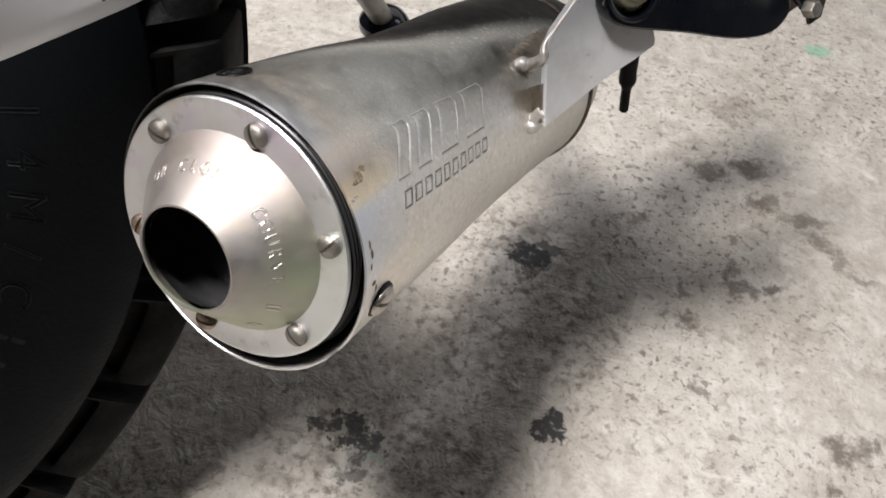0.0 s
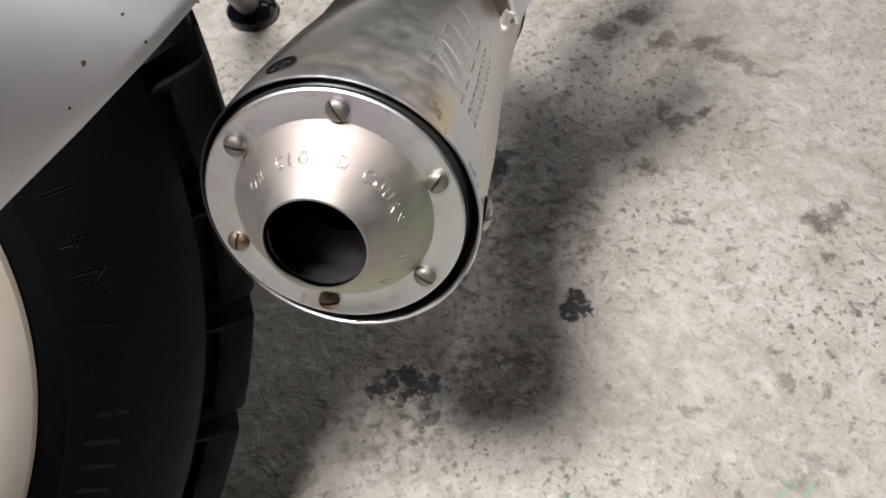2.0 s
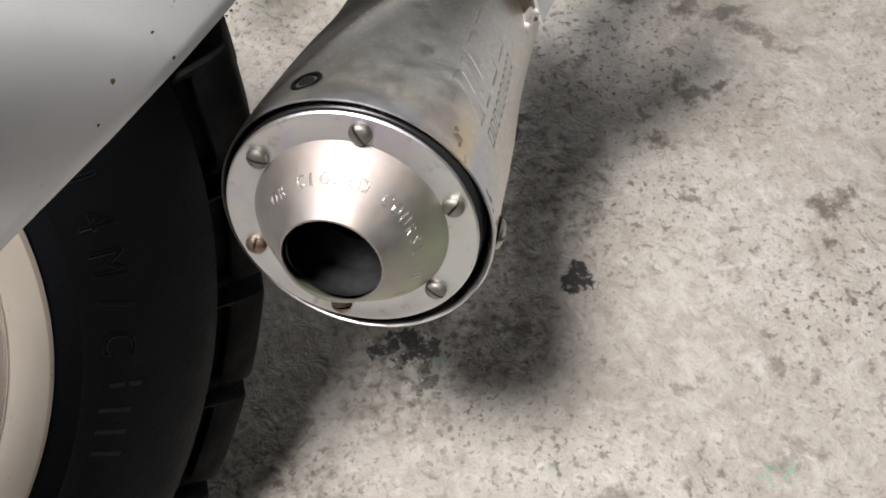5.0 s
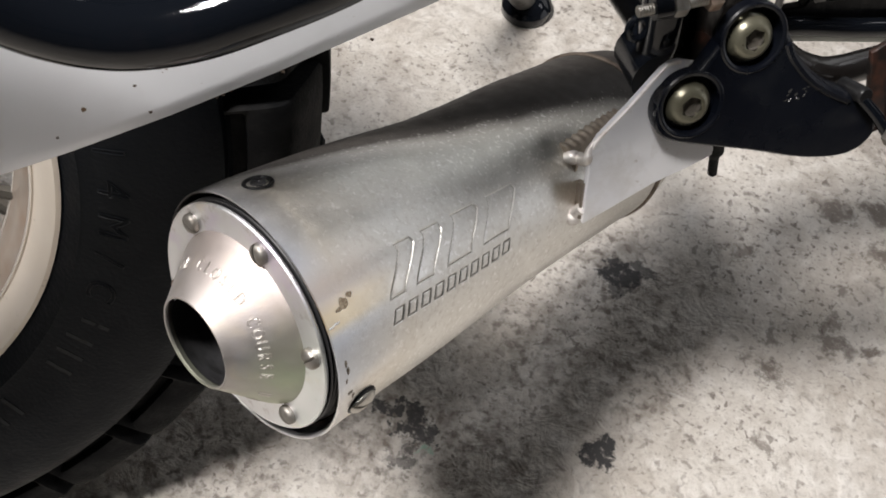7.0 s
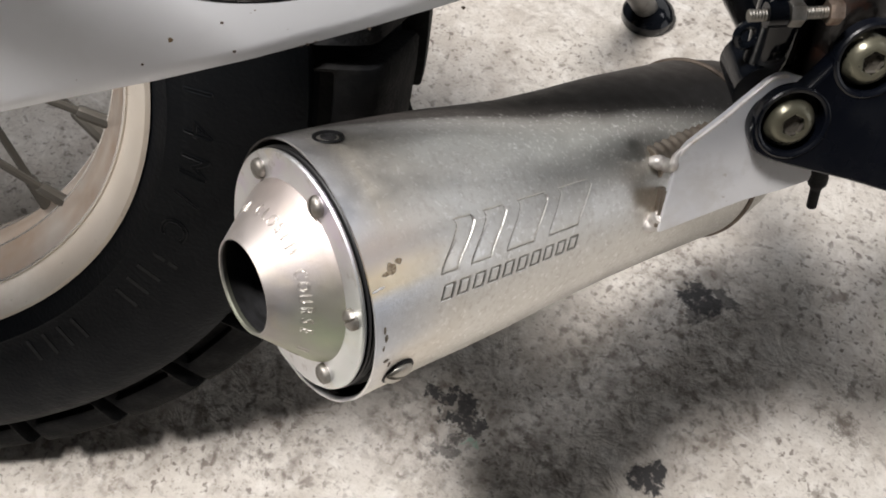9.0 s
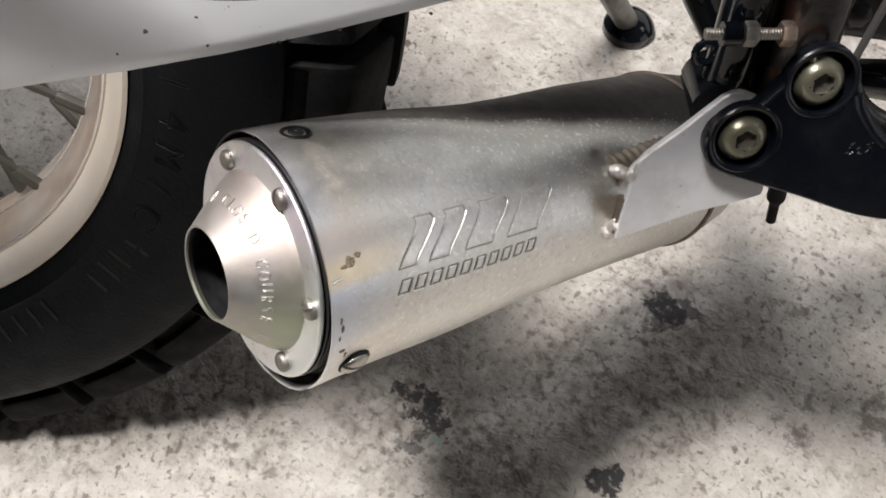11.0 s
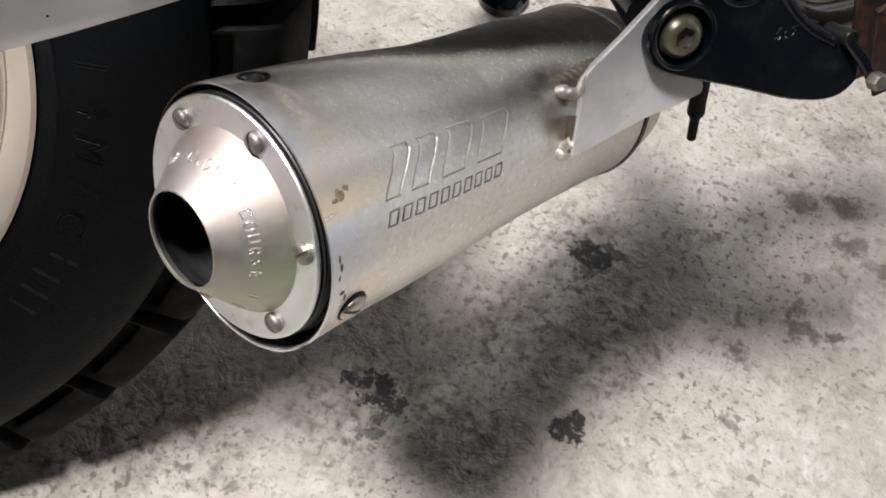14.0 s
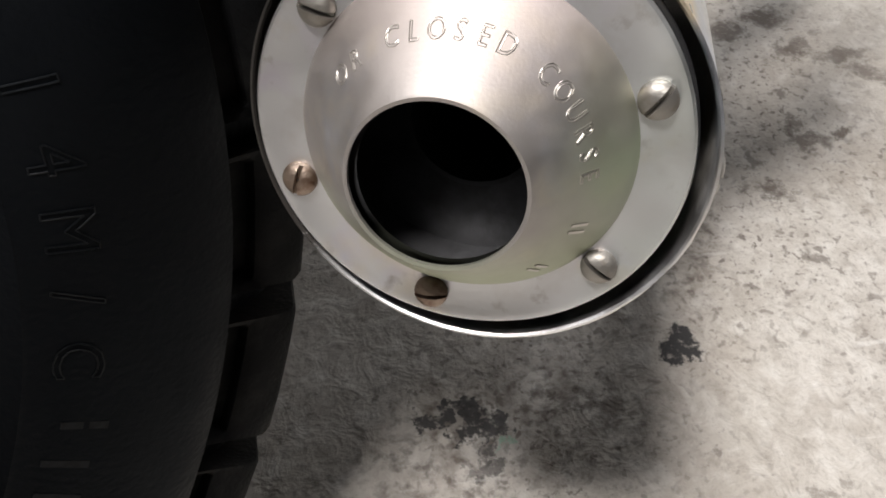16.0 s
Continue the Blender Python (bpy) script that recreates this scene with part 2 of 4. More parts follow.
# ---- the room ----
def floor_material():
    m = bpy.data.materials.new("worn_concrete")
    m.use_nodes = True
    nt = m.node_tree
    nd, ln = nt.nodes, nt.links
    b = nd["Principled BSDF"]
    co = nd.new("ShaderNodeTexCoord").outputs["Object"]

    def noise_node(scale, detail=5.0, rough=0.6, warp=None, swirl=0.0):
        n = nd.new("ShaderNodeTexNoise")
        n.inputs["Distortion"].default_value = swirl
        n.inputs["Scale"].default_value, n.inputs["Detail"].default_value, n.inputs["Roughness"].default_value = scale, detail, rough
        ln.new(warp or co, n.inputs["Vector"])
        return n

    def remap(src, low, high, a=0.0, c=1.0):
        r = nd.new("ShaderNodeMapRange")
        for k, v in zip((1, 2, 3, 4), (low, high, a, c)):
            r.inputs[k].default_value = v
        ln.new(src, r.inputs[0])
        return r.outputs[0]

    def mix(fac, a, tint):
        x = nd.new("ShaderNodeMix")
        x.data_type = "RGBA"
        ln.new(fac, x.inputs[0])
        if isinstance(a, tuple):
            x.inputs[6].default_value = (*a, 1)
        else:
            ln.new(a, x.inputs[6])
        x.inputs[7].default_value = (*tint, 1)
        return x.outputs[2]

    def op(kind, a, c):
        x = nd.new("ShaderNodeMath")
        x.operation = kind
        for k, v in enumerate((a, c)):
            if isinstance(v, (int, float)):
                x.inputs[k].default_value = v
            else:
                ln.new(v, x.inputs[k])
        return x.outputs[0]

    col = mix(remap(noise_node(5, 6, 0.6).outputs["Fac"], 0.36, 0.68), (0.62, 0.585, 0.535), (0.49, 0.455, 0.405))
    col = mix(remap(noise_node(26, 6, 0.65).outputs["Fac"], 0.48, 0.72, 0.0, 0.8), col, (0.37, 0.332, 0.288))
    col = mix(remap(noise_node(12, 5, 0.62).outputs["Fac"], 0.5, 0.68, 0.0, 0.5), col, (0.40, 0.352, 0.30))
    col = mix(remap(noise_node(70, 5, 0.6).outputs["Fac"], 0.52, 0.74, 0.0, 0.7), col, (0.72, 0.695, 0.65))
    col = mix(remap(noise_node(95, 5, 0.65).outputs["Fac"], 0.52, 0.72, 0.0, 0.6), col, (0.30, 0.265, 0.23))
    # thicker grit under the machine, which also deepens its shade by colour
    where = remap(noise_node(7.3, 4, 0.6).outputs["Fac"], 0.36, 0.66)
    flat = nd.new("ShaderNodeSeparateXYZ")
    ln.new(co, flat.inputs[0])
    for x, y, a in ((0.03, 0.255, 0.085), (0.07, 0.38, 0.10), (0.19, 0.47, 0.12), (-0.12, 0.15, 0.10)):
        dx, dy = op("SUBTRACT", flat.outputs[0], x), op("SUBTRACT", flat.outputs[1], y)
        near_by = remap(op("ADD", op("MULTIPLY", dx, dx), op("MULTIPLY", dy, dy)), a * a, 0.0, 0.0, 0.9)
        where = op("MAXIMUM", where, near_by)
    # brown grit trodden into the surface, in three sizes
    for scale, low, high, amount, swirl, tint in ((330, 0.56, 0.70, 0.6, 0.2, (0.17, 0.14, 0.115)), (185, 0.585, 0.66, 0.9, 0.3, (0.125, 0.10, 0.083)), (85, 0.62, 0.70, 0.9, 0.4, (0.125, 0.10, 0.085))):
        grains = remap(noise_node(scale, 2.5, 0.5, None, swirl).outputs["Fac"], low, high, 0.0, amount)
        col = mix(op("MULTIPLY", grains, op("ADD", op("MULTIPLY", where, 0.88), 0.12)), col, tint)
    # curled trowel marks: worn pale ridges with grime beside them
    curls = noise_node(55, 3, 0.6, None, 0.9).outputs["Fac"]
    col = mix(remap(curls, 0.55, 0.66, 0.0, 0.34), col, (0.75, 0.72, 0.67))
    col = mix(op("MULTIPLY", remap(curls, 0.44, 0.36, 0.0, 0.3), remap(noise_node(11, 3).outputs["Fac"], 0.4, 0.65)), col, (0.27, 0.235, 0.20))
    # dark grit plus painted shade below the silencer and beside the tyre
    shade_grit = None
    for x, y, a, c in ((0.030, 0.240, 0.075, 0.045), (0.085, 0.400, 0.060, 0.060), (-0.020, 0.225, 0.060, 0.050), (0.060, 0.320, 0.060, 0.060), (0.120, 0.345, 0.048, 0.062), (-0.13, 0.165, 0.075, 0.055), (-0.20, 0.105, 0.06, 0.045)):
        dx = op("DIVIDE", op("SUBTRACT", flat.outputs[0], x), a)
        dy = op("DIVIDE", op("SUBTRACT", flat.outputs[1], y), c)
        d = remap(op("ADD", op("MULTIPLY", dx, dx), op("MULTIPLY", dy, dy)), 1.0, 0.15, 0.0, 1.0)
        shade_grit = d if shade_grit is None else op("MAXIMUM", shade_grit, d)
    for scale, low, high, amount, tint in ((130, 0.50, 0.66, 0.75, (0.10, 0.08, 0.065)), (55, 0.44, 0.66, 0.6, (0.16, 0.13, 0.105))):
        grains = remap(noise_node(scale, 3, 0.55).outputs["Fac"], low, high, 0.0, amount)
        col = mix(op("MULTIPLY", grains, shade_grit), col, tint)
    scratches = nd.new("ShaderNodeMapping")
    scratches.inputs["Rotation"].default_value[2] = 0.7
    scratches.inputs["Scale"].default_value = (14, 90, 1)
    ln.new(co, scratches.inputs[0])
    col = mix(remap(noise_node(1.0, 4, 0.6, scratches.outputs[0]).outputs["Fac"], 0.64, 0.72, 0.0, 0.5), col, (0.74, 0.72, 0.68))
    # old oil and tar spots: x, y, size across and along, strength
    stains = [
        (0.1095, 0.272, 0.0105, 0.0110, 1.0), (-0.030, 0.250, 0.009, 0.006, 0.95), (-0.012, 0.251, 0.008, 0.007, 0.95), (-0.010, 0.240, 0.011, 0.008, 0.95), (0.000, 0.236, 0.008, 0.008, 0.9), (-0.004, 0.219, 0.007, 0.008, 0.65), (-0.014, 0.219, 0.005, 0.005, 0.5),
        (0.088, 0.402, 0.014, 0.013, 1.0), (0.079, 0.411, 0.007, 0.007, 0.9), (0.101, 0.410, 0.008, 0.009, 0.8), (0.086, 0.390, 0.008, 0.006, 0.7),
    ]
    # older brown spots
    spots = [
        (0.266, 0.412, 0.0075, 0.006, 0.95), (0.243, 0.405, 0.013, 0.0065, 0.85), (0.234, 0.418, 0.004, 0.012, 0.7), (0.226, 0.518, 0.013, 0.009, 0.85), (0.216, 0.516, 0.006, 0.006, 0.6),
        (0.262, 0.493, 0.013, 0.007, 0.9), (0.275, 0.498, 0.006, 0.008, 0.7), (0.257, 0.533, 0.016, 0.009, 0.95), (0.297, 0.482, 0.018, 0.006, 0.75), (0.311, 0.466, 0.010, 0.007, 0.75), (0.321, 0.449, 0.007, 0.013, 0.7), (0.335, 0.437, 0.010, 0.004, 0.6),
        (0.203, 0.368, 0.008, 0.006, 0.9), (0.209, 0.360, 0.004, 0.004, 0.6), (0.301, 0.289, 0.013, 0.0085, 0.9), (0.315, 0.293, 0.005, 0.006, 0.7), (0.296, 0.256, 0.005, 0.004, 0.85), (0.209, 0.317, 0.006, 0.005, 0.7),
        (0.169, 0.455, 0.009, 0.006, 0.7), (0.150, 0.452, 0.006, 0.005, 0.6), (0.185, 0.375, 0.005, 0.005, 0.6), (0.196, 0.392, 0.004, 0.010, 0.7), (0.045, 0.246, 0.012, 0.005, 0.6), (0.062, 0.235, 0.007, 0.005, 0.8), (0.030, 0.252, 0.008, 0.005, 0.6),
        (0.221, 0.186, 0.006, 0.005, 0.6), (0.152, 0.181, 0.007, 0.004, 0.6), (0.166, 0.185, 0.004, 0.004, 0.5), (0.208, 0.125, 0.015, 0.006, 0.45), (0.090, 0.120, 0.018, 0.006, 0.6), (0.036, 0.125, 0.012, 0.007, 0.5),
        (-0.149, 0.147, 0.006, 0.006, 0.7), (0.256, 0.600, 0.02, 0.012, 0.5),
    ]
    # flecks of spilt green paint
    flecks = [(0.337, 0.706, 0.011, 0.006, 0.75), (0.194, 0.124, 0.0035, 0.0025, 0.8), (0.186, 0.114, 0.0045, 0.002, 0.7), (0.203, 0.116, 0.0025, 0.003, 0.7), (0.232, 0.132, 0.0035, 0.002, 0.5), (0.006, 0.226, 0.003, 0.002, 0.5), (0.060, 0.150, 0.003, 0.002, 0.4), (0.438, 0.558, 0.010, 0.007, 0.4)]
    warp = nd.new("ShaderNodeMix")
    warp.data_type = "VECTOR"
    warp.inputs[0].default_value = 0.048
    ln.new(co, warp.inputs[4])
    ln.new(noise_node(48, 5, 0.7).outputs["Color"], warp.inputs[5])
    sep = nd.new("ShaderNodeSeparateXYZ")
    ln.new(warp.outputs[1], sep.inputs[0])
    grit = remap(noise_node(210, 5, 0.7).outputs["Fac"], 0.26, 0.46)
    for group, tint, rim, core in ((flecks, (0.25, 0.50, 0.36), 1.3, 0.55), (spots, (0.15, 0.125, 0.105), 1.75, 0.30), (stains, (0.040, 0.038, 0.038), 1.15, 0.72)):
        total = None
        for x, y, a, c, amount in group:
            dx = op("DIVIDE", op("SUBTRACT", sep.outputs[0], x * 0.952 + 0.024), a)
            dy = op("DIVIDE", op("SUBTRACT", sep.outputs[1], y * 0.952 + 0.024), c)
            d = op("ADD", op("MULTIPLY", dx, dx), op("MULTIPLY", dy, dy))
            s = remap(d, rim, core, 0.0, amount)
            total = s if total is None else op("MAXIMUM", total, s)
        col = mix(op("MULTIPLY", total, grit), col, tint)
    ln.new(col, b.inputs["Base Color"])
    ln.new(remap(noise_node(30, 5).outputs["Fac"], 0.3, 0.7, 0.42, 0.72), b.inputs["Roughness"])
    bump = nd.new("ShaderNodeBump")
    bump.inputs["Strength"].default_value, bump.inputs["Distance"].default_value = 0.7, 0.003
    ln.new(op("ADD", op("MULTIPLY", noise_node(120, 6, 0.65).outputs["Fac"], 0.8), op("ADD", op("MULTIPLY", curls, 1.3), op("MULTIPLY", noise_node(25, 3).outputs["Fac"], 1.2))), bump.inputs["Height"])
    ln.new(bump.outputs[0], b.inputs["Normal"])
    return m


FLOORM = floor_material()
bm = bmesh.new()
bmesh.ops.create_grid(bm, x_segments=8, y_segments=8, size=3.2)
tagged(part("floor", bm, FLOORM), "worn stained grey concrete workshop floor, shade under machine painted in", "floor", kind="structure")
def wall(name, place, along, length, opening=None):
    """A wall 0.2 thick and 2.7 high centred on place; opening: from, to, sill, head."""
    bm = bmesh.new()
    spans = [(-length / 2, length / 2, 0, 2.7)]
    if opening:
        a, b, low, high = opening
        spans = [(-length / 2, a, 0, 2.7), (b, length / 2, 0, 2.7), (a, b, high, 2.7)] + ([(a, b, 0, low)] if low > 0 else [])
    for a, b, low, high in spans:
        mid = Vector(place) + Vector(along) * (a + b) / 2
        size = (b - a, 0.2, high - low) if along[0] else (0.2, b - a, high - low)
        box(pose(mid.x, mid.y, (low + high) / 2), size, bm=bm)
    return tagged(part(name, bm, WALLM, smooth=False), "plain painted workshop wall", "wall", kind="structure")


# closing walls out of view; the openings are made for the added lights
wall("wall_north", (0, 3.3, 0), (1, 0, 0), 6.8, (-1.25, 3.10, 0.85, 2.5))
wall("wall_south", (0, -3.3, 0), (1, 0, 0), 6.8)
wall("wall_east", (3.3, 0, 0), (0, 1, 0), 6.4, (0.4, 2.4, 0.0, 2.1))
wall("wall_west", (-3.3, 0, 0), (0, 1, 0), 6.4)
tagged(part("ceiling", box(pose(0, 0, 2.78), (6.8, 6.8, 0.14)), CEILM, smooth=False), "plain dark workshop ceiling", "ceiling", kind="structure")

# ---- rear wheel ----
MID = 0.039  # from the near flange to the wheel's middle plane
WHEEL = BIKE @ Matrix.Translation((0, MID, 0)) @ Matrix.Rotation(radians(90), 4, "X")  # z to the bike's right
wheel = thing("rear_wheel", WHEEL, "spoked rear wheel with silver rim and black knobbly tyre", "wheel")
TYRE = [(0.1880, 0.0330), (0.1905, 0.0382), (0.1922, 0.0400), (0.1950, 0.0432), (0.1985, 0.0470), (0.2000, 0.0470), (0.2015, 0.0478), (0.2040, 0.0480), (0.2060, 0.0490), (0.215, 0.0518), (0.230, 0.0548), (0.240, 0.0553), (0.2465, 0.0551), (0.2515, 0.0538), (0.2545, 0.0525), (0.2553, 0.0508), (0.2562, 0.0455), (0.2600, 0.0425), (0.2650, 0.0412), (0.2720, 0.0380), (0.2800, 0.032), (0.2890, 0.018), (0.2930, 0.0)]
tyre = part("tyre", lathe(TYRE + [(r, -z) for r, z in reversed(TYRE[:-1])], 160), RUBBER, wheel, "black rubber tyre with raised sidewall lettering")


def lug_mesh(profile, half, taper, base):
    """A tread block: (radius, width) pairs across it, half its angle, rounded off at the inner end; base: the carcass radius under it."""
    bm = bmesh.new()
    rows = []
    n = len(profile)
    for i, (r, z) in enumerate(profile):
        h = half * (taper if i == 0 else 0.5 + 0.5 * taper if i == 1 else 1.0)
        rows.append([bm.verts.new((q * math.cos(a), q * math.sin(a), z)) for a, q in ((-h, base), (-h, r - 0.0012), (-h * 0.94, r), (-h * 0.4, r), (h * 0.4, r), (h * 0.94, r), (h, r - 0.0012), (h, base))])
    grid_faces(bm, rows, close_ring=False)
    bm.faces.new(rows[0])
    bm.faces.new(rows[-1])
    bmesh.ops.recalc_face_normals(bm, faces=bm.faces)
    return bm


LUGS = 30
step = 2 * math.pi / LUGS
SHOULDER = [(0.2636, 0.0440), (0.2640, 0.0486), (0.2668, 0.0502), (0.2740, 0.0500), (0.2795, 0.0492), (0.2822, 0.0470), (0.2860, 0.0405), (0.2925, 0.0290), (0.2975, 0.0185), (0.2965, 0.0172)]
near = part("shoulder_lug", lug_mesh(SHOULDER, 0.405 * step, 0.80, 0.256), LUGM, tyre)
far = part("shoulder_lug", lug_mesh([(r, -z) for r, z in SHOULDER], 0.405 * step, 0.80, 0.256), LUGM, tyre)
mid = part("centre_lug", lug_mesh([(0.2990, 0.0125), (0.3015, 0.0115), (0.3035, 0.0), (0.3015, -0.0115), (0.2990, -0.0125)], 0.33 * step, 0.94, 0.286), LUGM, tyre)
for k in range(LUGS):
    for ob, off in ((near, 0.208), (far, 0.708), (mid, 0.45)):
        o = ob if k == 0 else ob.copy()
        if k:
            scene.collection.objects.link(o)
        o.matrix_local = Matrix.Rotation((k + off) * step, 4, "Z")

RIM = [(0.186, 0.0375), (0.1905, 0.0388), (0.1905, 0.0395), (0.1885, 0.0400), (0.1840, 0.0360), (0.1800, 0.0278), (0.1786, 0.0262), (0.1778, 0.0264), (0.1768, 0.0258), (0.1764, 0.0244), (0.1752, 0.0225), (0.1730, 0.0165), (0.1706, 0.0100), (0.1692, 0.0088), (0.1686, 0.0070), (0.1694, 0.0045), (0.1694, 0.0)]
flange, well = RIM[:8], RIM[7:]
for side in (1, -1):
    part("rim_flange", lathe([(r, side * z) for r, z in flange], 128), RIMM, wheel, "pale dull alloy rim edge")
    for r, z in ((0.1775, 0.0262), (0.1690, 0.0080)):
        part("rim_ridge", lathe([(r + 0.0007 * math.cos(a), side * (z + 0.0007 * math.sin(a))) for a in (2 * math.pi * k / 8 for k in range(9))], 128), RIDGEM, wheel, "bright ridge")
part("rim_well", lathe(well + [(r, -z) for r, z in reversed(well[:-1])], 128), WELLM, wheel, "tarnished brownish rim well")
hub = part("hub", lathe([(0.012, 0.055), (0.020, 0.055), (0.022, 0.04), (0.047, 0.035), (0.049, 0.03), (0.030, 0.026), (0.028, -0.026), (0.066, -0.03), (0.064, -0.035), (0.02, -0.045), (0.012, -0.045)], 48, caps=(True, True)), RIMM, wheel)
for k in range(36):
    # near and far spokes in crossing pairs
    a = radians(20.0 * (k // 2) - (6.5 if k % 2 else 13.5))
    side = 1 if k % 2 else -1
    b = a + radians(38 if k % 2 else 82)
    hub_r = 0.045 if k % 2 else 0.062
    p0 = Vector((hub_r * math.cos(b), hub_r * math.sin(b), side * 0.032))
    p1 = Vector((0.1695 * math.cos(a), 0.1695 * math.sin(a), side * 0.006))
    spoke = part("spoke", sweep([p0, p1], 0.0020, 8), SPOKEM, wheel)
    part("nipple", sweep([p1 + (p0 - p1) * 0.105, p1 + (p0 - p1) * 0.095, p1], [0.0026, 0.0032, 0.0034], 8), SPOKEM, spoke)

# ---- swinging arm ----
arm = thing("swinging_arm", BIKE, "silver painted box-section swinging arm with chips", "swinging arm")
bm = bmesh.new()
rings = []
# stations: ahead, outer face to the right, underside, height, depth
# rear end out of view, lengthened to shade the floor by the tyre
for f, r, u, h, w in ((-0.15, 0.082, -0.034, 0.050, 0.030), (-0.125, 0.082, -0.035, 0.064, 0.030), (-0.06, 0.082, -0.029, 0.066, 0.030), (0.0, 0.082, -0.022, 0.068, 0.030), (0.10, 0.080, -0.010, 0.068, 0.030), (0.19, 0.0765, 0.0075, 0.060, 0.030), (0.215, 0.0745, 0.0114, 0.055, 0.030), (0.245, 0.0715, 0.0168, 0.048, 0.029), (0.28, 0.0685, 0.0248, 0.040, 0.028), (0.31, 0.0655, 0.0325, 0.036, 0.026), (0.34, 0.0610, 0.0393, 0.034, 0.026), (0.38, 0.052, 0.054, 0.034, 0.026), (0.42, 0.040, 0.068, 0.034, 0.026)):
    ring = []
    for cx, cz, a0, c in ((-0.0085, 0.0080, 270, 0.0080), (-0.006, h - 0.006, 0, 0.006), (-(w - 0.006), h - 0.006, 90, 0.006), (-(w - 0.008), 0.008, 180, 0.008)):
        for k in range(7):
            a = radians(a0 + 90 * k / 6)
            ring.append(bm.verts.new(bk(f, r + cx + c * math.cos(a), u + cz + c * math.sin(a))))
    rings.append(ring)
grid_faces(bm, rings)
bm.faces.new(rings[0])
bm.faces.new(rings[-1])
bmesh.ops.recalc_face_normals(bm, faces=bm.faces)
part("arm_beam", bm, PAINT, arm)
CHIPM = material("rusted_chip", (0.07, 0.05, 0.035), 0.8, 0.0, [(900, 4, 0.45, 0.6, (0.03, 0.02, 0.015))])
random.seed(11)
for f, u, size in ((0.281, 0.0285, 0.0006), (0.2625, 0.0245, 0.0005), (0.2605, 0.0240, 0.0004), (0.2650, 0.0252, 0.0004), (0.239, 0.033, 0.0005), (0.241, 0.0235, 0.0005), (0.214, 0.021, 0.0005), (0.309, 0.0335, 0.0006)):
    face = 0.0765 - (f - 0.19) * 0.088 + 0.00025
    bm = bmesh.new()
    bm.faces.new([bm.verts.new(bk(f + size * 1.25 * math.cos(a) * random.uniform(0.6, 1.2), face, u + size * math.sin(a) * random.uniform(0.6, 1.2))) for a in (2 * math.pi * k / 10 for k in range(10))])
    part("rust_chip", bm, CHIPM, arm, "small rusty paint chip", smooth=False)

# ---- black guard tube ----
guard = thing("guard_tube", BIKE, "glossy black bent steel guard tube above the arm", "tube")
# the unseen rear run is added to shade the floor
path = smooth_path([bk(-0.20, 0.100, 0.215), bk(-0.08, 0.100, 0.182), bk(0.0, 0.100, 0.158), bk(0.06, 0.100, 0.141), bk(0.13, 0.100, 0.122), bk(0.175, 0.100, 0.1045), bk(0.200, 0.100, 0.0915), bk(0.2165, 0.100, 0.0788), bk(0.2300, 0.100, 0.0694), bk(0.2440, 0.100, 0.0642), bk(0.2600, 0.0995, 0.0632), bk(0.2780, 0.099, 0.0664), bk(0.305, 0.097, 0.0735), bk(0.35, 0.092, 0.091), bk(0.385, 0.087, 0.106)])
part("tube", sweep(path, 0.0088, 24), BLACKM, guard)
part("weld_joint", sweep([bk(0.150, 0.100, 0.1148), bk(0.158, 0.100, 0.1116), bk(0.170, 0.100, 0.1066), bk(0.178, 0.100, 0.1030)], [0.0092, 0.0104, 0.0104, 0.0092], 20), BLACKM, guard, "thicker black joint on the tube")

def side_tint(mat, low, high, tint, amount):
    """A tint on the low outer side of the cap and cone, patchy."""
    tree = mat.node_tree
    co = next(n for n in tree.nodes if n.bl_idname == "ShaderNodeTexCoord").outputs["Object"]
    into = tree.nodes["Principled BSDF"].inputs["Base Color"]
    xyz, blot = tree.nodes.new("ShaderNodeSeparateXYZ"), tree.nodes.new("ShaderNodeTexNoise")
    blot.inputs["Scale"].default_value = 70
    across, cloudy = tree.nodes.new("ShaderNodeMapRange"), tree.nodes.new("ShaderNodeMapRange")
    across.interpolation_type = "SMOOTHSTEP"
    across.inputs[1].default_value, across.inputs[2].default_value, across.inputs[4].default_value = low, high, amount
    cloudy.inputs[1].default_value, cloudy.inputs[2].default_value, cloudy.inputs[3].default_value = 0.3, 0.6, 0.45
    both, blend = tree.nodes.new("ShaderNodeMath"), tree.nodes.new("ShaderNodeMix")
    both.operation, blend.data_type = "MULTIPLY", "RGBA"
    blend.inputs[7].default_value = (*tint, 1)
    for a, b in ((co, xyz.inputs[0]), (co, blot.inputs["Vector"]), (xyz.outputs[1], across.inputs[0]), (blot.outputs["Fac"], cloudy.inputs[0]), (across.outputs[0], both.inputs[0]), (cloudy.outputs[0], both.inputs[1]), (both.outputs[0], blend.inputs[0]), (into.links[0].from_socket, blend.inputs[6]), (blend.outputs[2], into)):
        tree.links.new(a, b)


side_tint(CONEM, -0.013, -0.028, (0.44, 0.50, 0.36), 0.8)
side_tint(CAPM, -0.020, -0.036, (0.76, 0.85, 0.78), 0.4)

# ---- silencer ----
silencer = thing("silencer", CAN, "dull silver steel motorcycle silencer with conical outlet", "silencer")
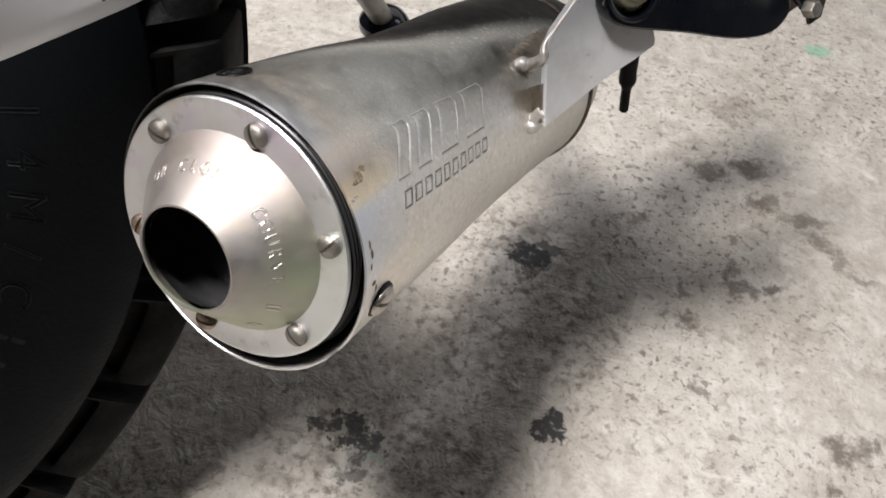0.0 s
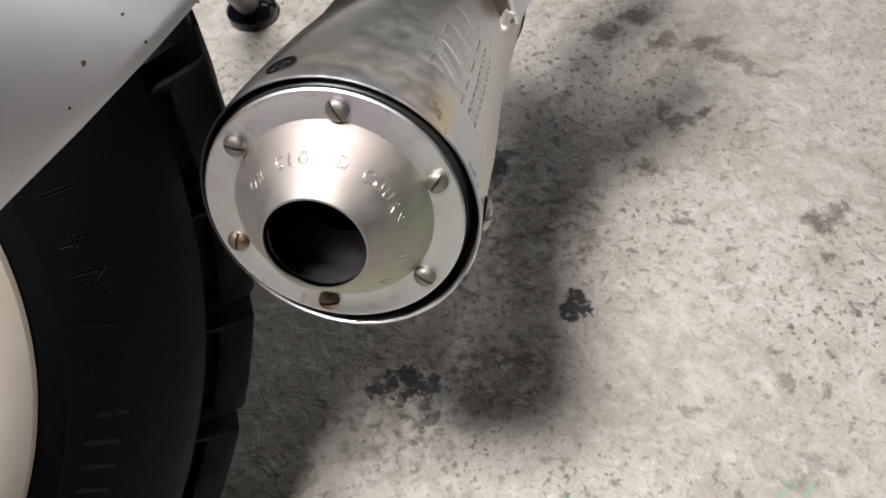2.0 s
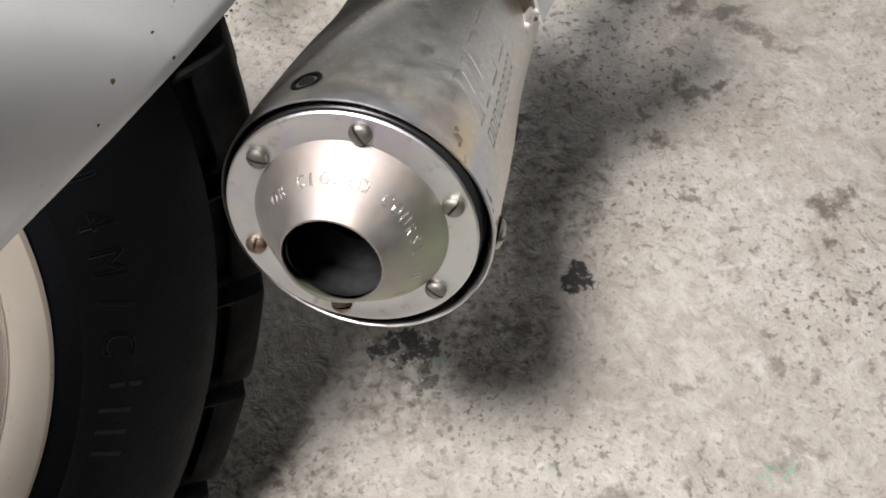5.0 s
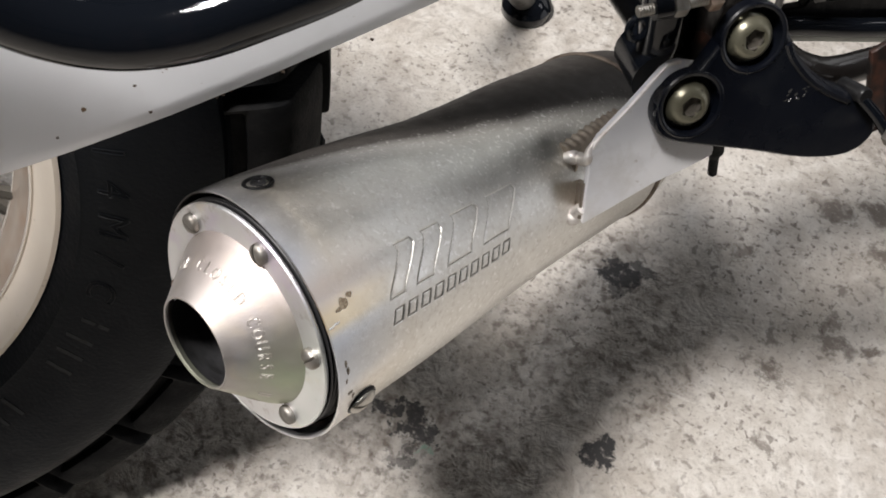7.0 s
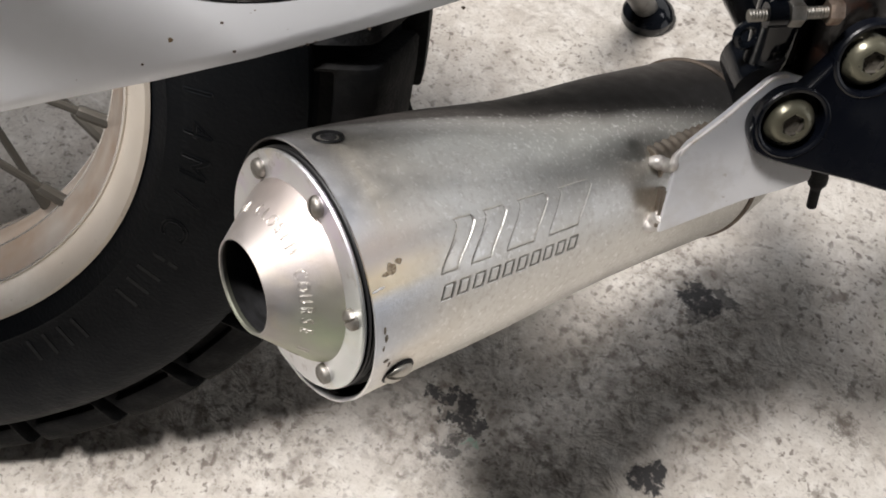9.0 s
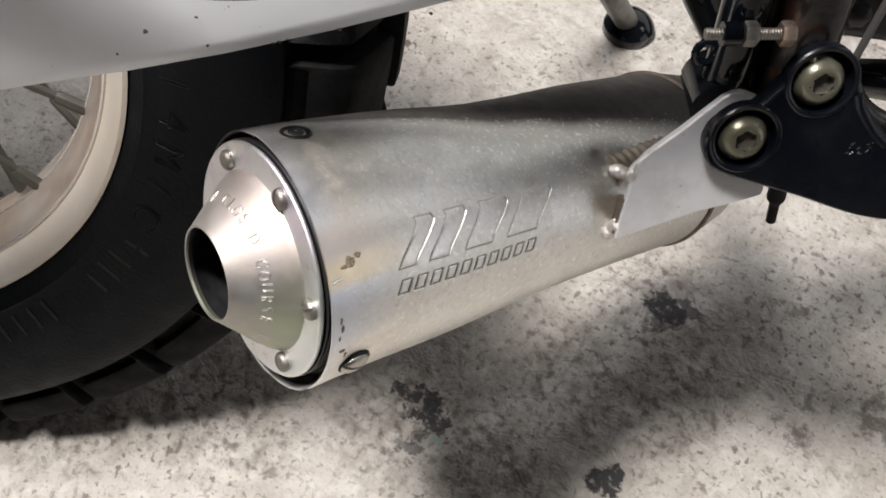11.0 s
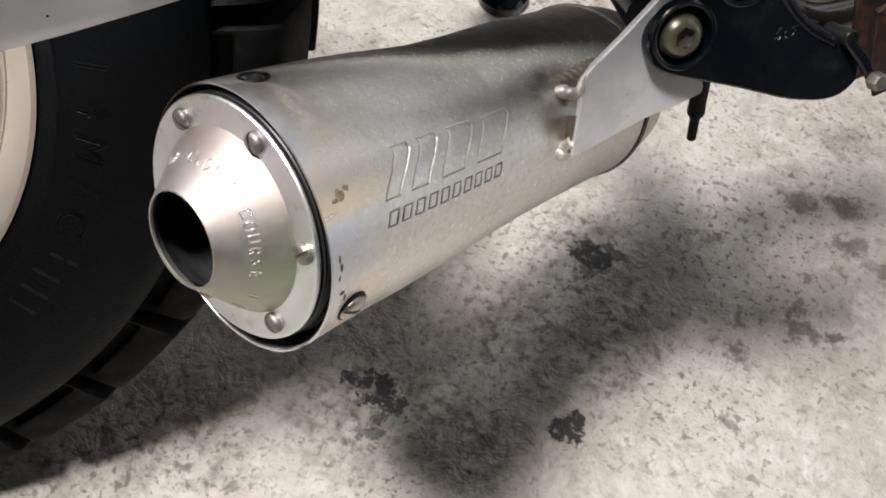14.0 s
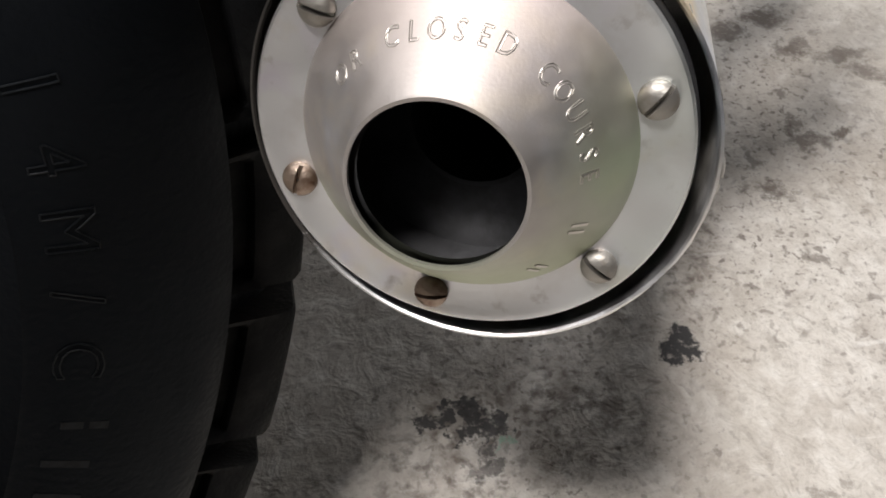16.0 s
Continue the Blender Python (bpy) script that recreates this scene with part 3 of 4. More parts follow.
# along the body: distance, radius, shift
BODY = [(0.0027, 0.0442, -0.0015), (0.012, 0.0438, -0.0015), (0.03, 0.0433, -0.0017), (0.05, 0.0430, -0.0026), (0.067, 0.0424, -0.0034), (0.085, 0.0414, -0.0044), (0.10, 0.0406, -0.0049), (0.125, 0.0402, -0.0047), (0.155, 0.0405, -0.0043), (0.19, 0.0406, -0.0058), (0.205, 0.0408, -0.0066)]


def body_at(s):
    for a, b in zip(BODY, BODY[1:]):
        if s <= b[0]:
            t = max(0.0, (s - a[0]) / (b[0] - a[0]))
            return a[1] + (b[1] - a[1]) * t, a[2] + (b[2] - a[2]) * t
    return BODY[-1][1:]


def on_body(deg, s, lift=0.0):
    r, off = body_at(s)
    a = radians(deg)
    return Vector((off + (r + lift) * math.cos(a), -(r + lift) * math.sin(a), -s))


def tube_shell(stations, n=96, wall=0.0014):
    bm = bmesh.new()
    rings = []
    run = [(s, r - wall, o) for s, r, o in stations]
    for s, r, o in run[::-1] + [(stations[0][0] - 0.0004, stations[0][1] - wall / 2, stations[0][2])] + stations:
        rings.append([bm.verts.new((o + r * math.cos(a), r * math.sin(a), -s)) for a in (2 * math.pi * k / n for k in range(n))])
    grid_faces(bm, rings)
    bmesh.ops.recalc_face_normals(bm, faces=bm.faces)
    return bm


def fine(stations, n=5):
    out = []
    for a, b in zip(stations, stations[1:]):
        out += [tuple(a[k] + (b[k] - a[k]) * i / n for k in range(3)) for i in range(n)]
    return out + [stations[-1]]


nt = STEEL.node_tree
base = nt.nodes["Principled BSDF"].inputs["Base Color"]
source = base.links[0].from_socket
axis = nt.nodes.new("ShaderNodeSeparateXYZ")
nt.links.new(next(n for n in nt.nodes if n.bl_idname == "ShaderNodeTexCoord").outputs["Object"], axis.inputs[0])
mottle = nt.nodes.new("ShaderNodeTexNoise")
mottle.inputs["Scale"].default_value = 30
nt.links.new(next(n for n in nt.nodes if n.bl_idname == "ShaderNodeTexCoord").outputs["Object"], mottle.inputs["Vector"])
for low, high, tint, amount in ((-0.042, -0.014, (0.86, 0.74, 0.57), 0.6), (-0.014, -0.004, (0.72, 0.76, 0.86), 1.0)):
    ramp = nt.nodes.new("ShaderNodeMapRange")
    ramp.inputs[1].default_value, ramp.inputs[2].default_value, ramp.inputs[4].default_value = low, high, amount
    nt.links.new(axis.outputs[2], ramp.inputs[0])
    times = nt.nodes.new("ShaderNodeMath")
    times.operation = "MULTIPLY"
    nt.links.new(ramp.outputs[0], times.inputs[0])
    nt.links.new(mottle.outputs["Fac"], times.inputs[1])
    blend = nt.nodes.new("ShaderNodeMix")
    blend.data_type = "RGBA"
    blend.inputs[7].default_value = (*tint, 1)
    nt.links.new(times.outputs[0], blend.inputs[0])
    nt.links.new(source, blend.inputs[6])
    source = blend.outputs[2]
# reflections painted by the mouth, outer side: straw, gold, then pale blue below
towards = nt.nodes.new("ShaderNodeMapRange")
towards.interpolation_type = "SMOOTHSTEP"
towards.inputs[1].default_value, towards.inputs[2].default_value, towards.inputs[4].default_value = -0.040, -0.006, 1.0
nt.links.new(axis.outputs[2], towards.inputs[0])
outer = nt.nodes.new("ShaderNodeMapRange")
outer.inputs[1].default_value, outer.inputs[2].default_value = -0.012, -0.022
nt.links.new(axis.outputs[1], outer.inputs[0])
for high, top, low_in, low, tint, amount in ((0.042, 0.036, 0.031, 0.027, (0.93, 0.80, 0.70), 0.7), (0.034, 0.031, 0.028, 0.0255, (1.0, 0.84, 0.55), 0.65), (0.0275, 0.024, 0.012, 0.004, (0.68, 0.75, 0.86), 0.55)):
    rise, fall = nt.nodes.new("ShaderNodeMapRange"), nt.nodes.new("ShaderNodeMapRange")
    rise.inputs[1].default_value, rise.inputs[2].default_value, rise.inputs[4].default_value = low, low_in, amount
    fall.inputs[1].default_value, fall.inputs[2].default_value = high, top
    for node in (rise, fall):
        nt.links.new(axis.outputs[0], node.inputs[0])
    amount_here = rise.outputs[0]
    for other in (fall.outputs[0], towards.outputs[0], outer.outputs[0]):
        times = nt.nodes.new("ShaderNodeMath")
        times.operation = "MULTIPLY"
        nt.links.new(amount_here, times.inputs[0])
        nt.links.new(other, times.inputs[1])
        amount_here = times.outputs[0]
    blend = nt.nodes.new("ShaderNodeMix")
    blend.data_type = "RGBA"
    blend.inputs[7].default_value = (*tint, 1)
    nt.links.new(amount_here, blend.inputs[0])
    nt.links.new(source, blend.inputs[6])
    source = blend.outputs[2]
# dark reflection painted along the wheel side, wider towards the front
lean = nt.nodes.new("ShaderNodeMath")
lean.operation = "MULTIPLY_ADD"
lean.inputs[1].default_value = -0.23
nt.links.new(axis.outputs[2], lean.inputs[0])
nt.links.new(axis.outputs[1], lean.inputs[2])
flecks = nt.nodes.new("ShaderNodeTexNoise")
flecks.inputs["Scale"].default_value, flecks.inputs["Detail"].default_value = 720, 3
nt.links.new(next(n for n in nt.nodes if n.bl_idname == "ShaderNodeTexCoord").outputs["Object"], flecks.inputs["Vector"])
# a thin olive-grey tone before it, broken by bright flecks
thin, bright = nt.nodes.new("ShaderNodeMapRange"), nt.nodes.new("ShaderNodeMapRange")
thin.interpolation_type = "SMOOTHSTEP"
thin.inputs[1].default_value, thin.inputs[2].default_value, thin.inputs[4].default_value = -0.016, 0.014, 0.6
nt.links.new(lean.outputs[0], thin.inputs[0])
bright.inputs[1].default_value, bright.inputs[2].default_value, bright.inputs[3].default_value, bright.inputs[4].default_value = 0.58, 0.66, 1.0, 0.1
nt.links.new(flecks.outputs["Fac"], bright.inputs[0])
times = nt.nodes.new("ShaderNodeMath")
times.operation = "MULTIPLY"
onward = nt.nodes.new("ShaderNodeMapRange")
onward.inputs[1].default_value, onward.inputs[2].default_value, onward.inputs[3].default_value = -0.010, -0.110, 0.3
nt.links.new(axis.outputs[2], onward.inputs[0])
spread = nt.nodes.new("ShaderNodeMath")
spread.operation = "MULTIPLY"
nt.links.new(thin.outputs[0], spread.inputs[0])
nt.links.new(onward.outputs[0], spread.inputs[1])
nt.links.new(spread.outputs[0], times.inputs[0])
nt.links.new(bright.outputs[0], times.inputs[1])
blend = nt.nodes.new("ShaderNodeMix")
blend.data_type = "RGBA"
blend.inputs[7].default_value = (0.46, 0.455, 0.41, 1)
nt.links.new(times.outputs[0], blend.inputs[0])
nt.links.new(source, blend.inputs[6])
source = blend.outputs[2]
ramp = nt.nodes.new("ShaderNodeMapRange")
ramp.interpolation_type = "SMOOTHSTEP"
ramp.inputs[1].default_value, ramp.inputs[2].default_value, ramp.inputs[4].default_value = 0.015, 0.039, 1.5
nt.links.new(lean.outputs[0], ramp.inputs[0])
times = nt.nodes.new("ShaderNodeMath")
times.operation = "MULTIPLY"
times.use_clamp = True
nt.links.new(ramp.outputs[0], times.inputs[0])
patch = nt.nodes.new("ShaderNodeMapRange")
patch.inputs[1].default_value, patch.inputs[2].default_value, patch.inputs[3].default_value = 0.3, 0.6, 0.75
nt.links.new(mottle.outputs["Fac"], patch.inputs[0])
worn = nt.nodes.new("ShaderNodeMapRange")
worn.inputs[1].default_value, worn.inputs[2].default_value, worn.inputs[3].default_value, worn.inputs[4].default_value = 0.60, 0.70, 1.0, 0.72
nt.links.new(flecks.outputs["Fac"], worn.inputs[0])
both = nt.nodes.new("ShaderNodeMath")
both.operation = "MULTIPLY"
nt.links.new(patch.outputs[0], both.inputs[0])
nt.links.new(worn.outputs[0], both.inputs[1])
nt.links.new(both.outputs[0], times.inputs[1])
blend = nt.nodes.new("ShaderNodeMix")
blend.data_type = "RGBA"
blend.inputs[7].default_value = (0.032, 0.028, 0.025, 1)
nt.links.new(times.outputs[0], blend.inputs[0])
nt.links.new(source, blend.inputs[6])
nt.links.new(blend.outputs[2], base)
# the painted dark is dull and hides the metal
bsdf = nt.nodes["Principled BSDF"]
bare = nt.nodes.new("ShaderNodeMapRange")
bare.inputs[3].default_value, bare.inputs[4].default_value = 1.0, 0.0
nt.links.new(times.outputs[0], bare.inputs[0])
nt.links.new(bare.outputs[0], bsdf.inputs["Metallic"])
dull = nt.nodes.new("ShaderNodeMath")
dull.operation = "MULTIPLY_ADD"
dull.inputs[1].default_value = 0.22
nt.links.new(times.outputs[0], dull.inputs[0])
nt.links.new(bsdf.inputs["Roughness"].links[0].from_socket, dull.inputs[2])
nt.links.new(dull.outputs[0], bsdf.inputs["Roughness"])


def wave(deg):
    """The waved side of a stamped panel: shift along the body."""
    t = min(1.0, max(0.0, (deg - 33.5) / 17.5))
    return -0.0092 * (0.35 * t + 0.65 * (3 * t * t - 2 * t**3)) + 0.0006 * math.sin(math.pi * min(1.0, max(0.0, (deg - 30.5) / 6.0)))


def panel_outline(s0, width):
    """A closed outline in degrees and metres along the body, its far upper corner rounded off."""
    degs = [30.8 + 20.2 * k / 16 for k in range(17)]
    left = [(d, s0 + wave(d)) for d in degs]
    right = [(d, s0 + width + wave(d) + 0.0007 * min(1.0, (d - 30.8) / 2.0) - 0.0006 * t) for d, t in ((d, k / 16) for k, d in enumerate(degs))]
    return left + right[::-1]


def bar_outline(s0):
    return [(55.8, s0 + 0.0019), (55.8, s0 + 0.0057), (61.6, s0 + 0.0040), (61.6, s0 + 0.0002)]


def pressed(points_u, points_s, outline, filled, depth, half):
    """How far the sheet is pressed in by an outline: a sunken field, or a groove along the line."""
    m = 0.0420 * math.pi / 180
    px = np.array([d * m for d, _ in outline])
    py = np.array([q for _, q in outline])
    near_d = np.full(points_u.shape, 1.0)
    inside = np.zeros(points_u.shape, bool)
    for k in range(len(px)):
        x0, y0, x1, y1 = px[k - 1], py[k - 1], px[k], py[k]
        dx, dy = x1 - x0, y1 - y0
        t = np.clip(((points_u - x0) * dx + (points_s - y0) * dy) / (dx * dx + dy * dy + 1e-15), 0, 1)
        near_d = np.minimum(near_d, np.hypot(points_u - x0 - t * dx, points_s - y0 - t * dy))
        cross = (y0 > points_s) != (y1 > points_s)
        inside ^= cross & (points_u < x0 + (points_s - y0) * dx / (dy if abs(dy) > 1e-12 else 1e-12))
    if filled:
        near_d = np.where(inside, -near_d, near_d)
        # a sharp rolled edge, the field inside coming part of the way back up
        edge = np.clip(0.5 - near_d / (2 * half), 0, 1)
        back = np.clip((-near_d - half) / (4 * half), 0, 1)
        return depth * (edge * (1 - 0.6 * back) * 0.6 + 0.5 * np.clip(1 - np.abs(near_d + half * 0.6) / (1.3 * half), 0, 1))
    return depth * np.clip(1 - near_d / half, 0, 1) ** 0.7


def mouth_fit(d, q0):
    """Shapes the mouth to fit the camera's view, wheel side and below: shift along the body, change of radius."""
    hold = max(0.0, 1 - (q0 - 0.0025) / 0.022) ** 2
    below = 0.5 - 0.5 * math.cos(math.pi * min(1.0, max(0.0, (abs((d - 30) % 360 - 180) - 180) / -110)))
    wheel = max(0.0, math.cos(radians(d + 115))) ** 1.5
    return 0.0012 * below * max(0.0, 1 - (q0 - 0.0025) / 0.010), -0.0026 * wheel * hold


def stamped_shell(wall=0.0009):
    """The rolled shell with the maker's panels and a row of bars pressed into its side, its mouth a little beaten."""
    degs = [float(d) for d in np.concatenate([np.arange(-180, 28, 3.25), np.arange(28, 65, 0.27), np.arange(65, 180, 3.25)])]
    runs = np.concatenate([np.arange(0.0027, 0.0255, 0.0012), np.arange(0.0255, 0.1045, 0.00020), np.arange(0.1045, 0.118, 0.0015), np.arange(0.118, 0.136, 0.0006), np.arange(0.136, 0.2051, 0.0035)])
    u, q = np.meshgrid(np.array(degs) * 0.0420 * math.pi / 180, runs)
    sunk = np.zeros(u.shape)
    for s0, width in ((0.0371, 0.0069), (0.0494, 0.0085), (0.0648, 0.0131), (0.0850, 0.0158)):
        sunk = np.maximum(sunk, pressed(u, q, panel_outline(s0, width), True, 0.00042, 0.00026))
    for k in range(10):
        sunk = np.maximum(sunk, pressed(u, q, bar_outline(0.0272 + 0.00645 * k), False, 0.00045, 0.00046))
    # a drawn ridge left by the welding heat, beside the bracket
    m = 0.0420 * math.pi / 180
    for (d0, s0), (d1, s1) in (((26.0, 0.1185), (31.0, 0.1265)), ((31.0, 0.1265), (37.0, 0.1320))):
        x0, x1 = d0 * m, d1 * m
        t = np.clip(((u - x0) * (x1 - x0) + (q - s0) * (s1 - s0)) / ((x1 - x0) ** 2 + (s1 - s0) ** 2), 0, 1)
        far_off = np.hypot(u - x0 - t * (x1 - x0), q - s0 - t * (s1 - s0))
        sunk -= 0.00040 * np.exp(-((far_off / 0.0011) ** 2))
    bm = bmesh.new()
    rings = []
    for q0 in (0.205, 0.16, 0.11, 0.06, 0.02, 0.0030):
        rings.append([bm.verts.new(on_body(d, q0 + mouth_fit(d, q0)[0], mouth_fit(d, q0)[1] - wall)) for d in degs])
    rings.append([bm.verts.new(on_body(d, 0.0025 + mouth_fit(d, 0.0025)[0], mouth_fit(d, 0.0025)[1] - wall * 0.55)) for d in degs])
    for row, q0 in enumerate(runs):
        ring = []
        for col, d in enumerate(degs):
            beaten = max(0.0, 1 - (q0 - 0.0027) / 0.007) ** 2 * max(0.0, math.sin(radians((d - 60) * 1.2))) if 60 < d < 210 else 0.0
            knock = 0.0008 * beaten * noise.noise(Vector((d * 0.09, 3.1, 0))) + 0.0004 * beaten * noise.noise(Vector((d * 0.35, 7.7, 0)))
            along_by, lift_by = mouth_fit(d, float(q0)) if q0 < 0.026 else (0.0, 0.0)
            ring.append(bm.verts.new(on_body(d, q0 + knock + along_by, knock + lift_by - float(sunk[row, col]))))
        rings.append(ring)
    grid_faces(bm, rings)
    # groove shade painted in: darker steel at the bottom of bars and panel lines
    in_groove = {rings[7 + row][col] for row, col in zip(*np.nonzero(((sunk > 0.00016) & (u > 54.5 * m)) | (sunk > 0.00026)))}
    for f in bm.faces:
        if all(v in in_groove for v in f.verts):
            f.material_index = 1
    bmesh.ops.recalc_face_normals(bm, faces=bm.faces)
    return bm


shell = part("shell", stamped_shell(), STEEL, silencer, "blasted steel shell with pressed panels, scuffs and a painted dark reflection")
shell.data.materials.append(GROOVEM)
bm = tube_shell(fine([(0.2045, 0.0405, -0.0066), (0.215, 0.0398, -0.0070), (0.228, 0.0375, -0.0070), (0.240, 0.0330, -0.0062), (0.258, 0.025, -0.0045), (0.275, 0.019, -0.003)]))
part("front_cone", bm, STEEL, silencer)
bm = bmesh.new()
sweep([Vector((-0.0066 + 0.0408 * math.cos(a), 0.0408 * math.sin(a), -0.2050)) for a in (2 * math.pi * k / 72 for k in range(73))], 0.0011, 8, bm, caps=False)
# seam darkened to carry on the shell's painted reflection
part("weld_seam", bm, SEAMM, silencer)
# packed discs behind the cap, in a dark mouth
for k in range(3):
    z = -0.0066 + 0.0014 * k
    part("disc", lathe([(0.030, z - 0.0004), (0.0396, z - 0.0004), (0.0400, z), (0.0396, z + 0.0004), (0.030, z + 0.0004)], 96), DISCM, silencer, "thin dark sealing disc")
# added black ring for the shade between the discs and the lip
part("mouth_dark", lathe([(0.0405, -0.0080), (0.0404, -0.0100), (0.0300, -0.0100)], 96, Matrix.Translation((-0.0015, 0, 0))), BLACKRING, silencer, "black ring standing in for shade in the shell's mouth")
cap = part("end_cap", lathe([(0.0285, -0.0027), (0.0391, -0.0027), (0.0396, -0.0023), (0.0396, -0.0017), (0.0391, -0.0012), (0.0380, -0.0012), (0.0372, -0.0014), (0.0310, -0.0014), (0.0285, -0.0014)], 128), CAPM, silencer, "bright aluminium end cap flange")
CONE = [(0.0304, -0.0014), (0.0299, -0.0005), (0.0290, 0.0008), (0.0162, 0.0150), (0.0158, 0.0156)]
cone_profile = CONE + [(0.0151, 0.0155), (0.0151, 0.0148), (0.0278, 0.0006), (0.0285, -0.0014)]


def skew(p):
    """The outlet sits slightly off the middle of the cap."""
    t = max(0.0, min(1.0, (p.z + 0.001) / 0.0165))
    return Vector((p.x - 0.0009 * t, p.y + 0.0010 * t, p.z))


bm = lathe(cone_profile, 128)
for v in bm.verts:
    v.co = skew(v.co)
nt = CONEM.node_tree
base = nt.nodes["Principled BSDF"].inputs["Base Color"]
source = base.links[0].from_socket
axis = nt.nodes.new("ShaderNodeSeparateXYZ")
nt.links.new(next(n for n in nt.nodes if n.bl_idname == "ShaderNodeTexCoord").outputs["Object"], axis.inputs[0])
for low, high, tint, amount in ((-0.006, -0.022, (0.47, 0.50, 0.375), 1.0), (0.008, 0.024, (0.51, 0.44, 0.41), 0.6)):
    ramp = nt.nodes.new("ShaderNodeMapRange")
    ramp.inputs[1].default_value, ramp.inputs[2].default_value, ramp.inputs[4].default_value = low, high, amount
    nt.links.new(axis.outputs[0], ramp.inputs[0])
    blend = nt.nodes.new("ShaderNodeMix")
    blend.data_type = "RGBA"
    blend.inputs[7].default_value = (*tint, 1)
    nt.links.new(ramp.outputs[0], blend.inputs[0])
    nt.links.new(source, blend.inputs[6])
    source = blend.outputs[2]
nt.links.new(source, base)
cone = part("outlet_cone", bm, CONEM, cap, "satin spun steel outlet cone with stamped words")
part("inner_tube", lathe([(0.0149, 0.0140), (0.0265, 0.0010), (0.0285, -0.004), (0.0285, -0.012), (0.0140, -0.0125), (0.0132, -0.0095), (0.0122, -0.0095), (0.0118, -0.012), (0.0118, -0.075), (0.0, -0.075)], 64), SOOT, silencer, "sooty black inner tube")


def screw_head(radius, height, slot, mat, parent, m, label=""):
    """A domed slotted screw head standing on z = 0 of m."""
    bm = bmesh.new()
    n, rings = 24, []
    gap = radius * 0.13
    for side in (1, -1):
        rows = []
        for k in range(6):
            f = k / 5
            r, z = radius * math.cos(f * math.pi / 2 * 0.98), height * (0.35 + 0.65 * math.sin(f * math.pi / 2))
            rows.append((r, z))
        rows = [(radius, 0.0)] + rows
        prev = None
        for r, z in rows:
            h = max(r * r - gap * gap, 1e-9) ** 0.5
            ring = []
            for i in range(n // 2 + 1):
                a = math.pi * i / (n // 2)
                x, y = r * math.cos(a), max(r * math.sin(a), gap)
                ring.append(bm.verts.new(m @ (Matrix.Rotation(slot, 4, "Z") @ Vector((x if r > gap else 0, side * y, z)))))
            if prev:
                grid_faces(bm, [prev, ring], close_ring=False)
                try:
                    bm.faces.new((prev[0], ring[0], ring[-1], prev[-1]))
                except ValueError:
                    pass
            prev = ring
    lathe([(radius * 0.96, 0.0), (radius * 0.96, height * 0.42), (0.0002, height * 0.42)], n, m, bm=bm)
    bmesh.ops.remove_doubles(bm, verts=bm.verts, dist=1e-6)
    bmesh.ops.recalc_face_normals(bm, faces=bm.faces)
    return part("screw", bm, mat, parent, label)


for k in range(6):
    a = radians(4.8 + 60 * k)
    place = Matrix.Translation((0.034 * math.cos(a), -0.034 * math.sin(a), -0.0014))
    screw_head(0.0034, 0.0027, radians((35, 150, 60, 100, 170, 80)[k]), RUSTYSCREW if k in (3, 4) else SCREWM, cap, place, "rust-stained slotted screw" if k in (3, 4) else "slotted pan-head screw")
for deg in (92.8, 212.0):
    p = on_body(deg, 0.0145)
    seat_m = facing(p, p - Vector((0, 0, p.z)))
    side_screw = screw_head(0.0049, 0.0026, radians(70), SIDESCREW, silencer, seat_m, "large slotted screw in the side of the shell")
    # black ring painted in for the shaded gap round the head
    part("gap_ring", lathe([(0.0048, 0.0006), (0.0056, 0.0005), (0.0059, -0.0006)], 32, seat_m), BLACKRING, side_screw)
p = on_body(-23.2, 0.0155)
# the hole is a shallow dish, its shade given by black colour
hole = part("top_hole", lathe([(0.0050, 0.0001), (0.0048, 0.0005), (0.0042, 0.0006), (0.0036, 0.0001), (0.0030, -0.0004), (0.0001, -0.0004)], 32, facing(p, p - Vector((0, 0, p.z)))), BLACKRING, silencer, "dark countersunk hole in the shell")
part("hole_plug", lathe([(0.0026, -0.0003), (0.0024, 0.0004), (0.0013, 0.0006), (0.0009, 0.0001), (0.0001, 0.0001)], 24, facing(p, p - Vector((0, 0, p.z)))), SOOT, hole)


# ---- stamped marks on the silencer ----
def letter_mesh(char, size):
    cu = bpy.data.curves.new("letter", "FONT")
    cu.body, cu.size, cu.align_x, cu.resolution_u = char, size, "CENTER", 3
    cu.offset, cu.extrude = -0.0, 0.0
    ob = bpy.data.objects.new("letter", cu)
    scene.collection.objects.link(ob)
    dg = bpy.context.evaluated_depsgraph_get()
    me = bpy.data.meshes.new_from_object(ob.evaluated_get(dg))
    bpy.data.objects.remove(ob)
    bpy.data.curves.remove(cu)
    bm = bmesh.new()
    bm.from_mesh(me)
    bpy.data.meshes.remove(me)
    bmesh.ops.remove_doubles(bm, verts=bm.verts, dist=1e-6)
    return bm


def rim_outline(bm, width, bend, height):
    """Thin ribs along the outline of a flat letter, laid on a surface by bend(x, y, h)."""
    edges = [e for e in bm.edges if len(e.link_faces) == 1]
    out = bmesh.new()
    for e in edges:
        a, b = (v.co for v in e.verts)
        n = max(1, int((a - b).length / 0.0008))
        sweep([bend(*(a + (b - a) * k / n).xy, height) for k in range(n + 1)], width, 5, out, caps=False)
    bm.free()
    return out


def on_cone(deg, z, lift=0.0):
    r = 0.0290 + (0.0162 - 0.0290) * (z - 0.0008) / 0.0142 + lift
    a = radians(deg)
    return skew(Vector((r * math.cos(a), -r * math.sin(a), z + lift)))


